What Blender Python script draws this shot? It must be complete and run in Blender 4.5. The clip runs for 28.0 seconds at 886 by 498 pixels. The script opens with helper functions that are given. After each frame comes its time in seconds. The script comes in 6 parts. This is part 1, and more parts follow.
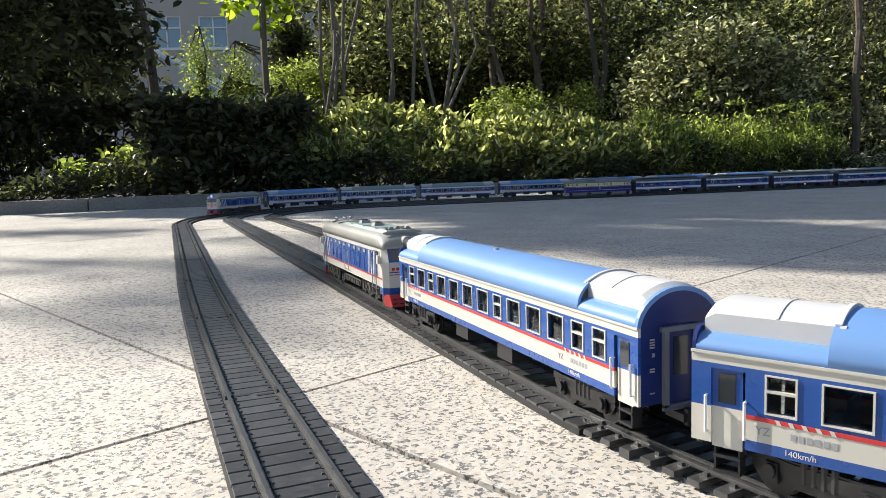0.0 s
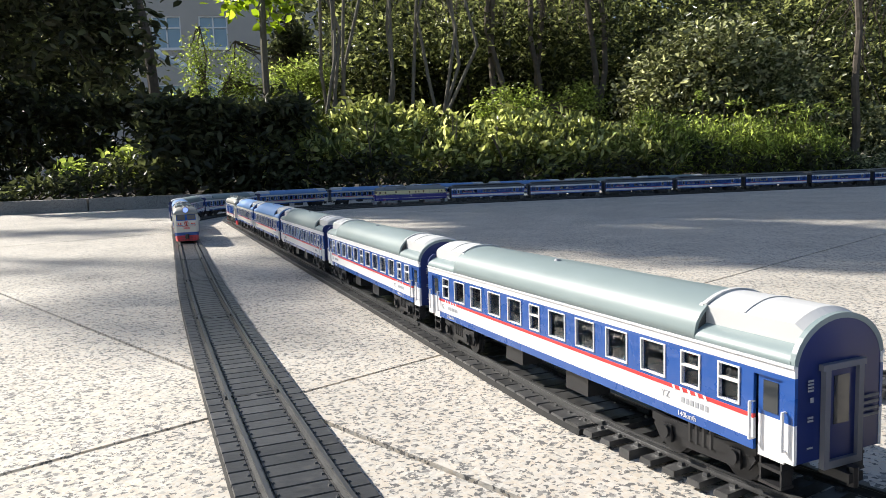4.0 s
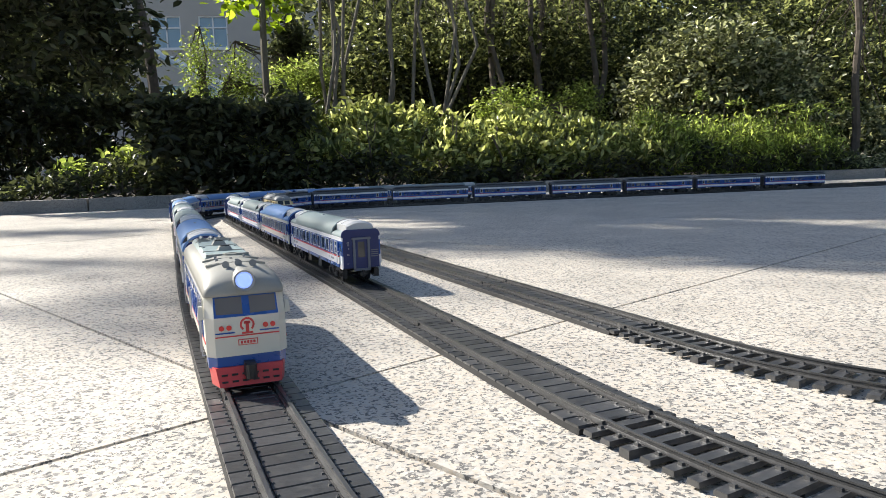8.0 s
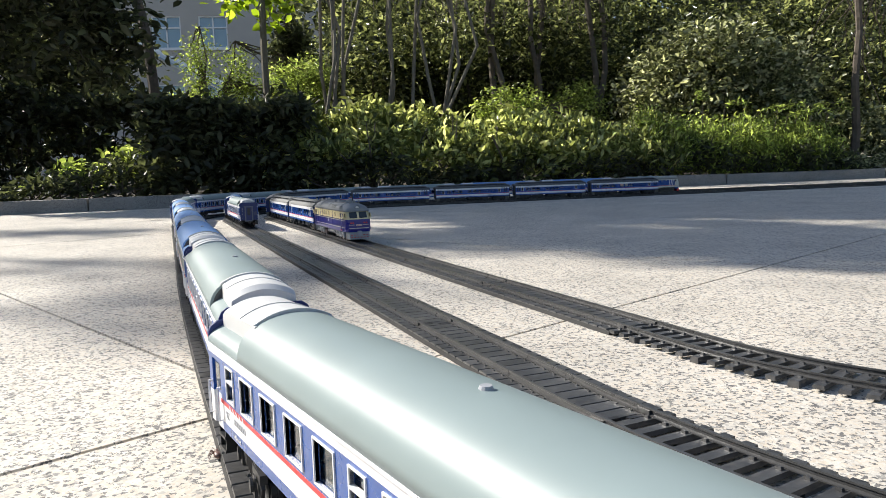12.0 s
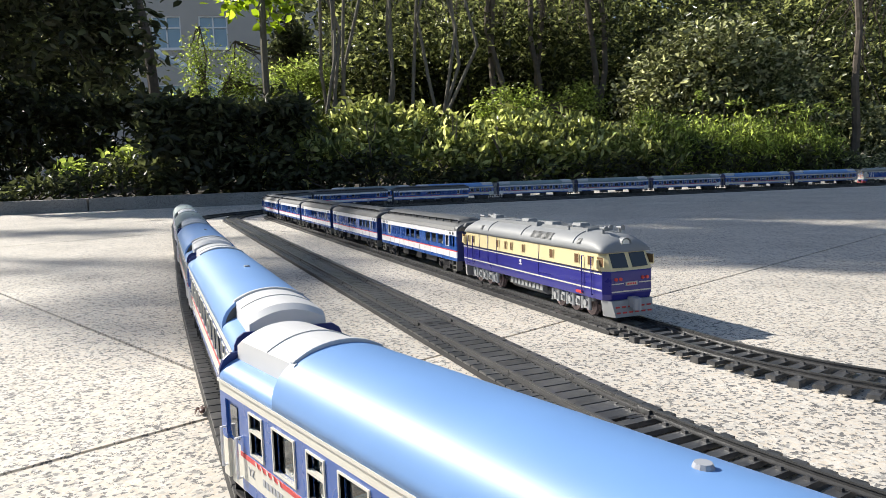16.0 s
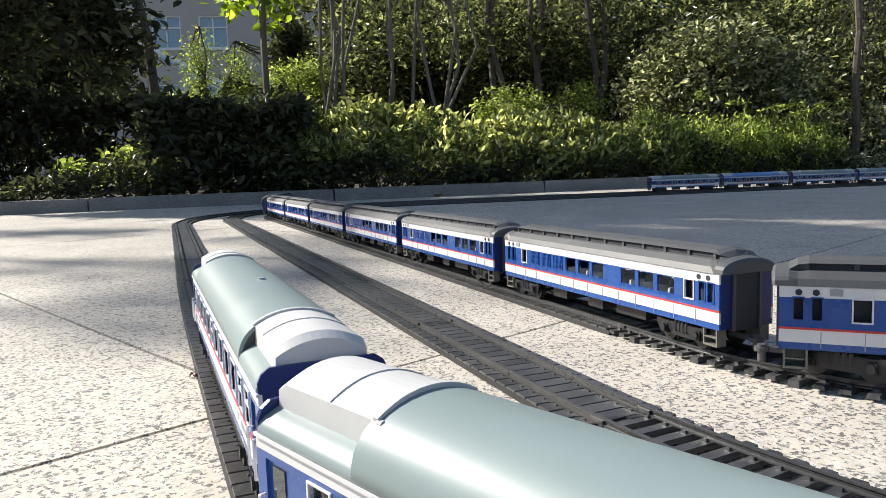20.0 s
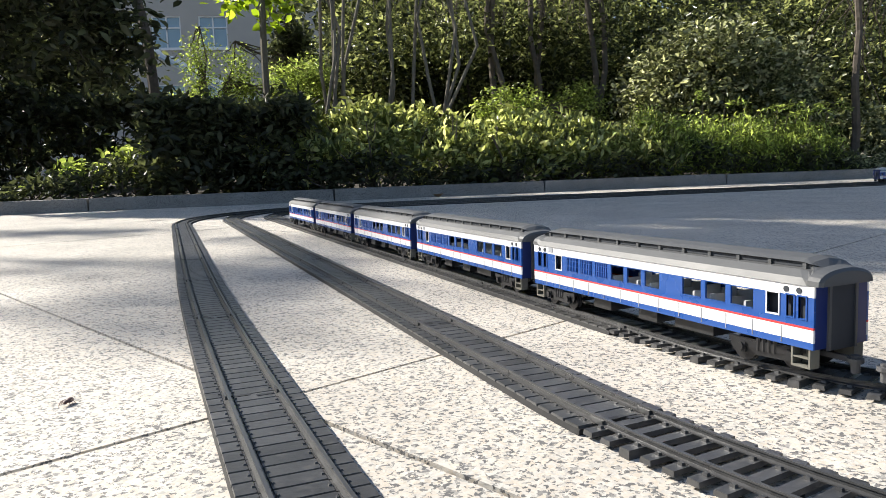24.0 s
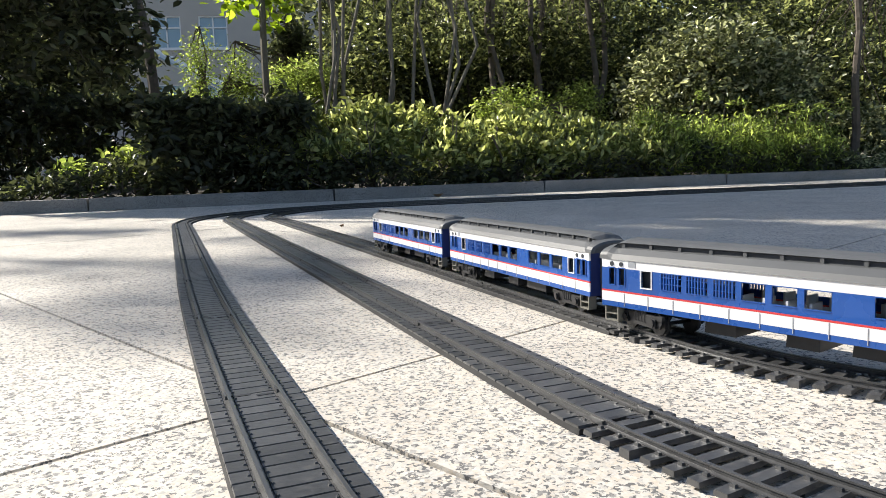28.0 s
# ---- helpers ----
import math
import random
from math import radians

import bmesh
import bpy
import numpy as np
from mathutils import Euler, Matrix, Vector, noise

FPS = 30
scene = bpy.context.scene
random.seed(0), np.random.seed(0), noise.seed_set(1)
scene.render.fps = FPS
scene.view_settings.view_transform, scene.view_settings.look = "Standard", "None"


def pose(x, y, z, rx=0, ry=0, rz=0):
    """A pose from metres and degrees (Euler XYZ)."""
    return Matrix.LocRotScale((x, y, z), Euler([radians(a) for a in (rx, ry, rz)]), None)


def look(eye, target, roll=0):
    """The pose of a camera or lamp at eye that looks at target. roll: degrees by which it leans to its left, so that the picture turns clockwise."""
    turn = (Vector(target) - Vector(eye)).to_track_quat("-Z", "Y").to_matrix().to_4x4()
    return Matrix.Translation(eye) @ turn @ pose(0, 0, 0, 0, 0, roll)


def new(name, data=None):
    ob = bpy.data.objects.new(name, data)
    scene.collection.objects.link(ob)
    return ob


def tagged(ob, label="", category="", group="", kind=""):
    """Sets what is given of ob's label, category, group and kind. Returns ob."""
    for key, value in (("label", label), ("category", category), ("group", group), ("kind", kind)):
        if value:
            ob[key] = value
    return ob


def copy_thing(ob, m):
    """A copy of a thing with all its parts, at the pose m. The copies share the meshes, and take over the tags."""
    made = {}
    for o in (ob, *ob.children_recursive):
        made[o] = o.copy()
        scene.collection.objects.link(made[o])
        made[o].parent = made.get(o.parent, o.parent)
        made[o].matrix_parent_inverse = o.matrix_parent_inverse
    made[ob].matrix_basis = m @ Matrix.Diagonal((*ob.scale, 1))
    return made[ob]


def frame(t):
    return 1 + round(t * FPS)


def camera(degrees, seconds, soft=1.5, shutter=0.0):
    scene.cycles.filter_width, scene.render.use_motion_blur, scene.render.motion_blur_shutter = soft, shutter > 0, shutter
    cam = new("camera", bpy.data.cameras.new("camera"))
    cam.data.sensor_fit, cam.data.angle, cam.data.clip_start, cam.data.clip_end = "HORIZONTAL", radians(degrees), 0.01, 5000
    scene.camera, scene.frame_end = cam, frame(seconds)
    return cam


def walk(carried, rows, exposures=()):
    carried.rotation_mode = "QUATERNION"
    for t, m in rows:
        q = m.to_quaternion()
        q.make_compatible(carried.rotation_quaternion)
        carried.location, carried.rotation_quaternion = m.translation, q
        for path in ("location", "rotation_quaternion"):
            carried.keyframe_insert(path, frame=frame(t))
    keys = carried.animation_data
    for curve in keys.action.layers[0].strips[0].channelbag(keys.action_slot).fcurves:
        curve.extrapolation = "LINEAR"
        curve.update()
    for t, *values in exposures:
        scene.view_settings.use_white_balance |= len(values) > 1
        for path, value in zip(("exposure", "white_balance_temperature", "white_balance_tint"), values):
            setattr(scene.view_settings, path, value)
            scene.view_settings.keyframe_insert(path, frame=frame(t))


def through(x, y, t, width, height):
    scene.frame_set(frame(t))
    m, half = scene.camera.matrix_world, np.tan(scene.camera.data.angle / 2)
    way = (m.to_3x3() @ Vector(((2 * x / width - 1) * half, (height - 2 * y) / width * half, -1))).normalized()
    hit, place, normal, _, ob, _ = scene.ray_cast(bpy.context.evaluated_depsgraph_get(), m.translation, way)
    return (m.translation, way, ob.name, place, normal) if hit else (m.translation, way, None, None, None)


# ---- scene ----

# ---------------------------------------------------------------- camera, standing still just above the paving
cam = camera(62.84, 28.0, soft=0.85)
EYE = (0.0, 0.0, 0.1111)
STAND = look(EYE, (0.0, 1.0, 0.1111 - math.tan(radians(6.131))), roll=-1.916)
walk(cam, [(0.0, STAND), (28.0, STAND)], exposures=[(0.0, 0.63), (6.0, 0.66), (9.0, 0.82), (11.0, 0.72), (12.5, 0.68), (18.0, 0.62), (22.0, 0.68), (24.0, 0.78), (28.0, 0.80)])

# ---------------------------------------------------------------- sky and sun
SUN_EL, SUN_AZ = 35.0, 150.0          # elevation; direction in plan that the sun stands in, from +x
world = bpy.data.worlds.new("sky")
scene.world = world
world.use_nodes = True
sky = world.node_tree.nodes.new("ShaderNodeTexSky")
sky.sky_type, sky.sun_disc = "NISHITA", False
sky.sun_elevation, sky.sun_rotation = radians(SUN_EL), radians(90 - SUN_AZ)
world.node_tree.links.new(sky.outputs[0], world.node_tree.nodes["Background"].inputs[0])
world.node_tree.nodes["Background"].inputs[1].default_value = 0.095
sun = new("sun", bpy.data.lights.new("sun", "SUN"))
sun.data.energy, sun.data.angle, sun.data.color = 5.0, radians(0.53), (1.0, 0.95, 0.86)
SUNDIR = Vector((math.cos(radians(SUN_AZ)) * math.cos(radians(SUN_EL)), math.sin(radians(SUN_AZ)) * math.cos(radians(SUN_EL)), math.sin(radians(SUN_EL))))
sun.matrix_world = look(tuple(SUNDIR * 20), (0, 0, 0))


# ---------------------------------------------------------------- materials
def material(name, colour, rough=0.5, metal=0.0, vary=0.12, scale=40.0, bump=0.0, coat=0.0, space="Object", island=0.0, per_object=0.0, dirt=0.0, spec=0.5):
    m = bpy.data.materials.new(name)
    m.use_nodes = True
    nt = m.node_tree
    b = nt.nodes["Principled BSDF"]
    b.inputs["Roughness"].default_value, b.inputs["Metallic"].default_value = rough, metal
    b.inputs["Coat Weight"].default_value = coat
    b.inputs["Specular IOR Level"].default_value = spec
    link = nt.links.new
    if space == "World":
        co = nt.nodes.new("ShaderNodeNewGeometry").outputs["Position"]
    else:
        co = nt.nodes.new("ShaderNodeTexCoord").outputs["Object"]
    fine, broad = nt.nodes.new("ShaderNodeTexNoise"), nt.nodes.new("ShaderNodeTexNoise")
    for n, k in ((fine, 1.0), (broad, 0.13)):
        n.inputs["Scale"].default_value, n.inputs["Detail"].default_value = scale * k, 5.0
        link(co, n.inputs["Vector"])
    add = nt.nodes.new("ShaderNodeMath")
    add.operation = "ADD"
    link(fine.outputs["Fac"], add.inputs[0]), link(broad.outputs["Fac"], add.inputs[1])
    ramp = nt.nodes.new("ShaderNodeMapRange")
    ramp.inputs["From Min"].default_value, ramp.inputs["From Max"].default_value = 0.6, 1.4
    ramp.inputs["To Min"].default_value, ramp.inputs["To Max"].default_value = 1 - vary, 1 + vary
    link(add.outputs[0], ramp.inputs["Value"])
    value = ramp.outputs[0]
    for weight, node, out in ((island, "ShaderNodeNewGeometry", "Random Per Island"), (per_object, "ShaderNodeObjectInfo", "Random")):
        if weight:
            r, mul = nt.nodes.new("ShaderNodeMapRange"), nt.nodes.new("ShaderNodeMath")
            r.inputs["To Min"].default_value, r.inputs["To Max"].default_value = 1 - weight, 1 + weight
            link(nt.nodes.new(node).outputs[out], r.inputs["Value"])
            mul.operation = "MULTIPLY"
            link(value, mul.inputs[0]), link(r.outputs[0], mul.inputs[1])
            value = mul.outputs[0]
    mix = nt.nodes.new("ShaderNodeVectorMath")
    mix.operation = "SCALE"
    mix.inputs[0].default_value = colour
    link(value, mix.inputs["Scale"])
    col = mix.outputs[0]
    if dirt:
        dn, dr, dm = nt.nodes.new("ShaderNodeTexNoise"), nt.nodes.new("ShaderNodeMapRange"), nt.nodes.new("ShaderNodeMix")
        dn.inputs["Scale"].default_value, dn.inputs["Detail"].default_value = scale * 0.5, 8.0
        link(co, dn.inputs["Vector"])
        dr.inputs["From Min"].default_value, dr.inputs["From Max"].default_value, dr.inputs["To Max"].default_value = 0.55, 0.75, dirt
        link(dn.outputs["Fac"], dr.inputs["Value"])
        dm.data_type = "RGBA"
        dm.inputs["B"].default_value = (0.16, 0.15, 0.13, 1)
        link(dr.outputs[0], dm.inputs["Factor"]), link(col, dm.inputs["A"])
        col = dm.outputs["Result"]
    link(col, b.inputs["Base Color"])
    rr = nt.nodes.new("ShaderNodeMapRange")
    rr.inputs["To Min"].default_value, rr.inputs["To Max"].default_value = max(0.02, rough - 0.08), min(1, rough + 0.08)
    link(fine.outputs["Fac"], rr.inputs["Value"]), link(rr.outputs[0], b.inputs["Roughness"])
    if bump:
        bp = nt.nodes.new("ShaderNodeBump")
        bp.inputs["Strength"].default_value, bp.inputs["Distance"].default_value = 0.6, bump
        link(fine.outputs["Fac"], bp.inputs["Height"]), link(bp.outputs[0], b.inputs["Normal"])
    return m


def glow(name, colour, power):
    m = material(name, colour, 0.3)
    b = m.node_tree.nodes["Principled BSDF"]
    b.inputs["Emission Color"].default_value, b.inputs["Emission Strength"].default_value = (*colour, 1), power
    return m


def granite(name, light, dark, warm):
    """Flamed granite: pale feldspar, grey quartz, dark mica flecks, rough relief."""
    m = bpy.data.materials.new(name)
    m.use_nodes = True
    nt = m.node_tree
    b, link = nt.nodes["Principled BSDF"], nt.links.new
    co = nt.nodes.new("ShaderNodeNewGeometry").outputs["Position"]
    warp = nt.nodes.new("ShaderNodeTexNoise")
    warp.inputs["Scale"].default_value, warp.inputs["Detail"].default_value = 420.0, 4.0
    link(co, warp.inputs["Vector"])
    off = nt.nodes.new("ShaderNodeVectorMath")
    off.operation = "MULTIPLY_ADD"
    off.inputs[1].default_value = (0.005, 0.005, 0.005)
    link(warp.outputs["Color"], off.inputs[0]), link(co, off.inputs[2])
    grains = nt.nodes.new("ShaderNodeTexVoronoi")
    grains.inputs["Scale"].default_value = 640.0
    link(off.outputs[0], grains.inputs["Vector"])
    sep = nt.nodes.new("ShaderNodeSeparateColor")
    link(grains.outputs["Color"], sep.inputs[0])
    ramp = nt.nodes.new("ShaderNodeValToRGB")
    ramp.color_ramp.interpolation = "LINEAR"
    e = ramp.color_ramp.elements
    e[0].position, e[0].color = 0.13, (*dark, 1)
    e[1].position, e[1].color = 0.26, (*[0.55 * a + 0.45 * c for a, c in zip(light, dark)], 1)
    for pos, c in ((0.36, light), (0.7, warm), (0.9, light)):
        k = e.new(pos)
        k.color = (*c, 1)
    link(sep.outputs[0], ramp.inputs[0])
    blot = nt.nodes.new("ShaderNodeTexNoise")
    blot.inputs["Scale"].default_value, blot.inputs["Detail"].default_value = 9.0, 7.0
    link(co, blot.inputs["Vector"])
    tone = nt.nodes.new("ShaderNodeObjectInfo")
    mul = nt.nodes.new("ShaderNodeMath")
    t1 = nt.nodes.new("ShaderNodeMapRange")
    t1.inputs["From Min"].default_value, t1.inputs["From Max"].default_value = 0.3, 0.7
    t1.inputs["To Min"].default_value, t1.inputs["To Max"].default_value = 0.84, 1.08
    t2 = nt.nodes.new("ShaderNodeMapRange")
    t2.inputs["To Min"].default_value, t2.inputs["To Max"].default_value = 0.93, 1.05
    link(blot.outputs["Fac"], t1.inputs["Value"]), link(tone.outputs["Random"], t2.inputs["Value"])
    mul.operation = "MULTIPLY"
    link(t1.outputs[0], mul.inputs[0]), link(t2.outputs[0], mul.inputs[1])
    sc = nt.nodes.new("ShaderNodeVectorMath")
    sc.operation = "SCALE"
    link(ramp.outputs[0], sc.inputs[0]), link(mul.outputs[0], sc.inputs["Scale"])
    link(sc.outputs[0], b.inputs["Base Color"])
    b.inputs["Roughness"].default_value = 0.75
    rel = nt.nodes.new("ShaderNodeTexNoise")
    rel.inputs["Scale"].default_value, rel.inputs["Detail"].default_value = 170.0, 4.0
    link(co, rel.inputs["Vector"])
    bp = nt.nodes.new("ShaderNodeBump")
    bp.inputs["Strength"].default_value, bp.inputs["Distance"].default_value = 0.7, 0.0012
    link(rel.outputs["Fac"], bp.inputs["Height"]), link(bp.outputs[0], b.inputs["Normal"])
    return m


def leafage(name, colour, tip, through, rough=0.4):
    """Leaf: glossy upper side, light shining through, each leaf of its own tone."""
    m = bpy.data.materials.new(name)
    m.use_nodes = True
    nt = m.node_tree
    b, link, out = nt.nodes["Principled BSDF"], nt.links.new, nt.nodes["Material Output"]
    rnd = nt.nodes.new("ShaderNodeNewGeometry").outputs["Random Per Island"]
    ramp = nt.nodes.new("ShaderNodeValToRGB")
    e = ramp.color_ramp.elements
    e[0].color, e[1].color = (*[c * 0.5 for c in colour], 1), (*[min(0.75, c * 1.35) for c in tip], 1)
    for pos, c in ((0.55, colour), (0.85, tip)):
        mid = e.new(pos)
        mid.color = (*c, 1)
    link(rnd, ramp.inputs[0]), link(ramp.outputs[0], b.inputs["Base Color"])
    b.inputs["Roughness"].default_value = rough
    tr = nt.nodes.new("ShaderNodeBsdfTranslucent")
    sc = nt.nodes.new("ShaderNodeVectorMath")
    sc.operation = "MULTIPLY"
    sc.inputs[1].default_value = through
    link(ramp.outputs[0], sc.inputs[0]), link(sc.outputs[0], tr.inputs["Color"])
    mix = nt.nodes.new("ShaderNodeMixShader")
    mix.inputs[0].default_value = 0.6
    link(b.outputs[0], mix.inputs[1]), link(tr.outputs[0], mix.inputs[2]), link(mix.outputs[0], out.inputs[0])
    return m


def glass_mat(name, tint, rough=0.05):
    m = bpy.data.materials.new(name)
    m.use_nodes = True
    b = m.node_tree.nodes["Principled BSDF"]
    b.inputs["Base Color"].default_value, b.inputs["Roughness"].default_value = (*tint, 1), rough
    b.inputs["Transmission Weight"].default_value, b.inputs["IOR"].default_value = 1.0, 1.45
    return m


GRANITE = granite("flamed_granite", (0.63, 0.595, 0.535), (0.15, 0.145, 0.14), (0.61, 0.53, 0.43))
KERBSTONE = granite("kerb_granite", (0.31, 0.30, 0.288), (0.09, 0.088, 0.085), (0.25, 0.235, 0.215))
GROUT = material("joint_dirt", (0.19, 0.15, 0.11), 0.95, vary=0.4, scale=120, bump=0.002, space="World")
SOIL = material("soil", (0.05, 0.04, 0.028), 0.95, vary=0.5, scale=60, bump=0.01, space="World")
SLEEPER = material("sleeper_plastic", (0.046, 0.046, 0.047), 0.40, vary=0.5, scale=300, bump=0.0003, space="World", per_object=0.3, dirt=0.34, spec=0.9)
BEDDING = material("bed_plastic", (0.016, 0.016, 0.017), 0.6, vary=0.3, scale=200, space="World", dirt=0.2)
RAIL = material("rail_plastic", (0.072, 0.072, 0.073), 0.30, metal=0.2, vary=0.25, scale=150, space="World")
BLUE = material("blue_paint", (0.018, 0.086, 0.345), 0.28, vary=0.08, scale=60, coat=0.3)
# Darker blue for the coach ends: their shade is put into the colour.
ENDBLUE = material("end_blue_shaded", (0.010, 0.025, 0.135), 0.35, vary=0.1, scale=60)
CREAM = material("cream_paint", (0.66, 0.635, 0.56), 0.4, vary=0.05, scale=60, dirt=0.08)
WHITE = material("white_paint", (0.80, 0.79, 0.80), 0.4, vary=0.05, scale=60, dirt=0.06)
RED = material("red_paint", (0.62, 0.05, 0.05), 0.4, vary=0.08, scale=60)
ROOFBLUE = material("blue_roof_paint", (0.155, 0.305, 0.60), 0.46, vary=0.07, scale=30)
ROOFGREY = material("grey_green_roof_paint", (0.245, 0.305, 0.31), 0.44, vary=0.07, scale=30)
UNITGREY = material("light_grey_plastic", (0.60, 0.60, 0.60), 0.5, vary=0.06, scale=60)
STEPGREY = material("step_grey", (0.17, 0.165, 0.14), 0.55, vary=0.2, scale=150, dirt=0.25)
UNDERGREY = material("underfloor_grey", (0.09, 0.09, 0.095), 0.5, vary=0.2, scale=150, dirt=0.2)
BROWNPANE = material("brown_glazing", (0.17, 0.10, 0.055), 0.15, vary=0.15, scale=40, coat=0.3)
BLACK = material("black_plastic", (0.02, 0.02, 0.022), 0.42, vary=0.3, scale=200, dirt=0.06)
DARK = material("dark_interior", (0.03, 0.035, 0.045), 0.7, vary=0.3, scale=100)
SEAT = material("seat_plastic", (0.10, 0.30, 0.50), 0.6, vary=0.1, scale=80)
FRAMEGREY = material("grey_frame", (0.36, 0.37, 0.40), 0.45, vary=0.1, scale=80)
WHEELRIM = material("pinkish_wheel_rim", (0.27, 0.205, 0.20), 0.4, metal=0.3, vary=0.3, scale=200)
STEEL = material("wheel_steel", (0.20, 0.195, 0.19), 0.35, metal=0.7, vary=0.25, scale=200)
CLERE = material("dark_grey_roof", (0.085, 0.088, 0.092), 0.55, vary=0.12, scale=50, dirt=0.1)
LOUVRE = material("grey_louvre", (0.17, 0.175, 0.18), 0.5, vary=0.1, scale=80)
NAVY = material("navy_paint", (0.022, 0.022, 0.23), 0.3, vary=0.08, scale=60, coat=0.2)
YELLOW = material("pale_yellow_paint", (0.78, 0.66, 0.38), 0.38, vary=0.05, scale=60)
LOCOROOF = material("grey_loco_roof", (0.24, 0.25, 0.26), 0.55, vary=0.08, scale=60, dirt=0.12)
LOCOROOFB = material("stone_grey_loco_roof", (0.32, 0.315, 0.285), 0.5, vary=0.08, scale=60, dirt=0.12)
BOGIEGREY = material("grey_bogie_plastic", (0.34, 0.35, 0.355), 0.5, vary=0.15, scale=150, dirt=0.2)
# Frame grey dimmed in the same way for the coach ends.
ENDGREY = material("dull_grey_frame", (0.17, 0.18, 0.21), 0.5, vary=0.1, scale=80)
BOGIEDARK = material("dark_bogie_plastic", (0.075, 0.070, 0.062), 0.5, vary=0.25, scale=150, dirt=0.25)
PANE_TRAIN = glass_mat("train_glazing", (0.45, 0.5, 0.52))
CABPANE = material("cab_glazing", (0.16, 0.14, 0.12), 0.12, vary=0.2, scale=30, coat=0.3)
# The sky's reflection on the engine roof panel is put into this colour.
PANELSKY = material("sky_toned_panel", (0.28, 0.35, 0.35), 0.45, vary=0.10, scale=60, dirt=0.1)
TINT = material("smoked_glazing", (0.035, 0.04, 0.045), 0.08, vary=0.1, scale=20, coat=0.5)
REDLAMP = material("red_lamp", (0.7, 0.06, 0.05), 0.2, vary=0.1)
LAMP = glow("headlamp_glow", (0.30, 0.44, 1.0), 0.55)
LAMPOFF = material("lamp_glass", (0.75, 0.75, 0.72), 0.1, vary=0.05, coat=0.6)
BARK = material("bark", (0.11, 0.09, 0.07), 0.9, vary=0.4, scale=30, bump=0.01, space="World")
PALEBARK = material("pale_bark", (0.17, 0.15, 0.115), 0.85, vary=0.35, scale=40, bump=0.006, space="World")
PLASTER = material("pale_plaster", (0.42, 0.40, 0.38), 0.9, vary=0.08, scale=1.5, space="World")
PVC = material("white_window_frame", (0.75, 0.77, 0.80), 0.5, vary=0.05, scale=3, space="World")
PANE = material("window_glass_sky", (0.20, 0.30, 0.38), 0.06, vary=0.1, scale=0.5, coat=1.0, space="World")
SHEET = material("roof_sheet", (0.35, 0.42, 0.47), 0.35, metal=0.2, vary=0.2, scale=4, space="World")
INSECT = material("brown_insect", (0.15, 0.085, 0.07), 0.4, vary=0.3, scale=400)
DRYLEAF = material("dry_leaf", (0.20, 0.12, 0.06), 0.8, vary=0.3, scale=200, space="World")
# Hedge leaves in two tones: sun put into this one, shade into the next.
LEAF_LIT = leafage("sunlit_broad_leaf", (0.195, 0.225, 0.085), (0.56, 0.61, 0.31), (1.6, 1.55, 1.0), 0.2)
LEAF_SHADE = leafage("shade_dark_leaf", (0.085, 0.093, 0.056), (0.155, 0.168, 0.095), (0.9, 0.95, 0.6), 0.42)
LEAF_FINE = leafage("fine_leaf", (0.175, 0.225, 0.066), (0.45, 0.53, 0.19), (1.6, 1.6, 0.95), 0.30)
# Whitish tones here stand for glints of sun on grey-green leaves.
LEAF_BUSH = leafage("grey_green_leaf", (0.15, 0.165, 0.085), (0.56, 0.57, 0.40), (1.25, 1.25, 0.85), 0.2)
LEAF_TREE = leafage("tree_leaf", (0.060, 0.071, 0.034), (0.27, 0.29, 0.15), (1.4, 1.4, 0.9), 0.22)
LEAF_YOUNG = leafage("young_leaf", (0.24, 0.32, 0.04), (0.46, 0.54, 0.10), (1.6, 1.7, 0.6), 0.45)


# ---------------------------------------------------------------- mesh helpers
def part(name, bm, mat, parent=None, label="", smooth=False):
    """Links a bmesh as one mesh object, under a thing or part."""
    me = bpy.data.meshes.new(name)
    if smooth:
        for f in bm.faces:
            f.smooth = True
    bm.to_mesh(me)
    bm.free()
    for m in (mat if isinstance(mat, (list, tuple)) else [mat]):
        me.materials.append(m)
    ob = new(name, me)
    if parent is not None:
        ob.parent = parent
    if label:
        ob["label"] = label
    return ob


def again(name, src, parent, m, label=""):
    """One more object on the mesh of src."""
    ob = new(name, src.data)
    ob.parent = parent
    ob.matrix_basis = m
    if label:
        ob["label"] = label
    return ob


def box(bm, x0, x1, y0, y1, z0, z1, mi=0, taper=0.0):
    v = [bm.verts.new(c) for c in ((x0, y0, z0), (x1, y0, z0), (x1, y1, z0), (x0, y1, z0),
         (x0 + taper, y0 + taper, z1), (x1 - taper, y0 + taper, z1), (x1 - taper, y1 - taper, z1), (x0 + taper, y1 - taper, z1))]
    for q in ((3, 2, 1, 0), (4, 5, 6, 7), (0, 1, 5, 4), (1, 2, 6, 5), (2, 3, 7, 6), (3, 0, 4, 7)):
        f = bm.faces.new([v[k] for k in q])
        f.material_index = mi
    return v


def prism(bm, profile, x0, x1, mi=0, caps=True):
    """A profile of (y, z) points, counter-clockwise seen from +x, drawn from x0 to x1."""
    a = [bm.verts.new((x0, y, z)) for y, z in profile]
    b = [bm.verts.new((x1, y, z)) for y, z in profile]
    n = len(profile)
    for k in range(n):
        f = bm.faces.new((a[k], a[(k + 1) % n], b[(k + 1) % n], b[k]))
        f.material_index = mi
    if caps:
        for f in (bm.faces.new(b), bm.faces.new(a[::-1])):
            f.material_index = mi


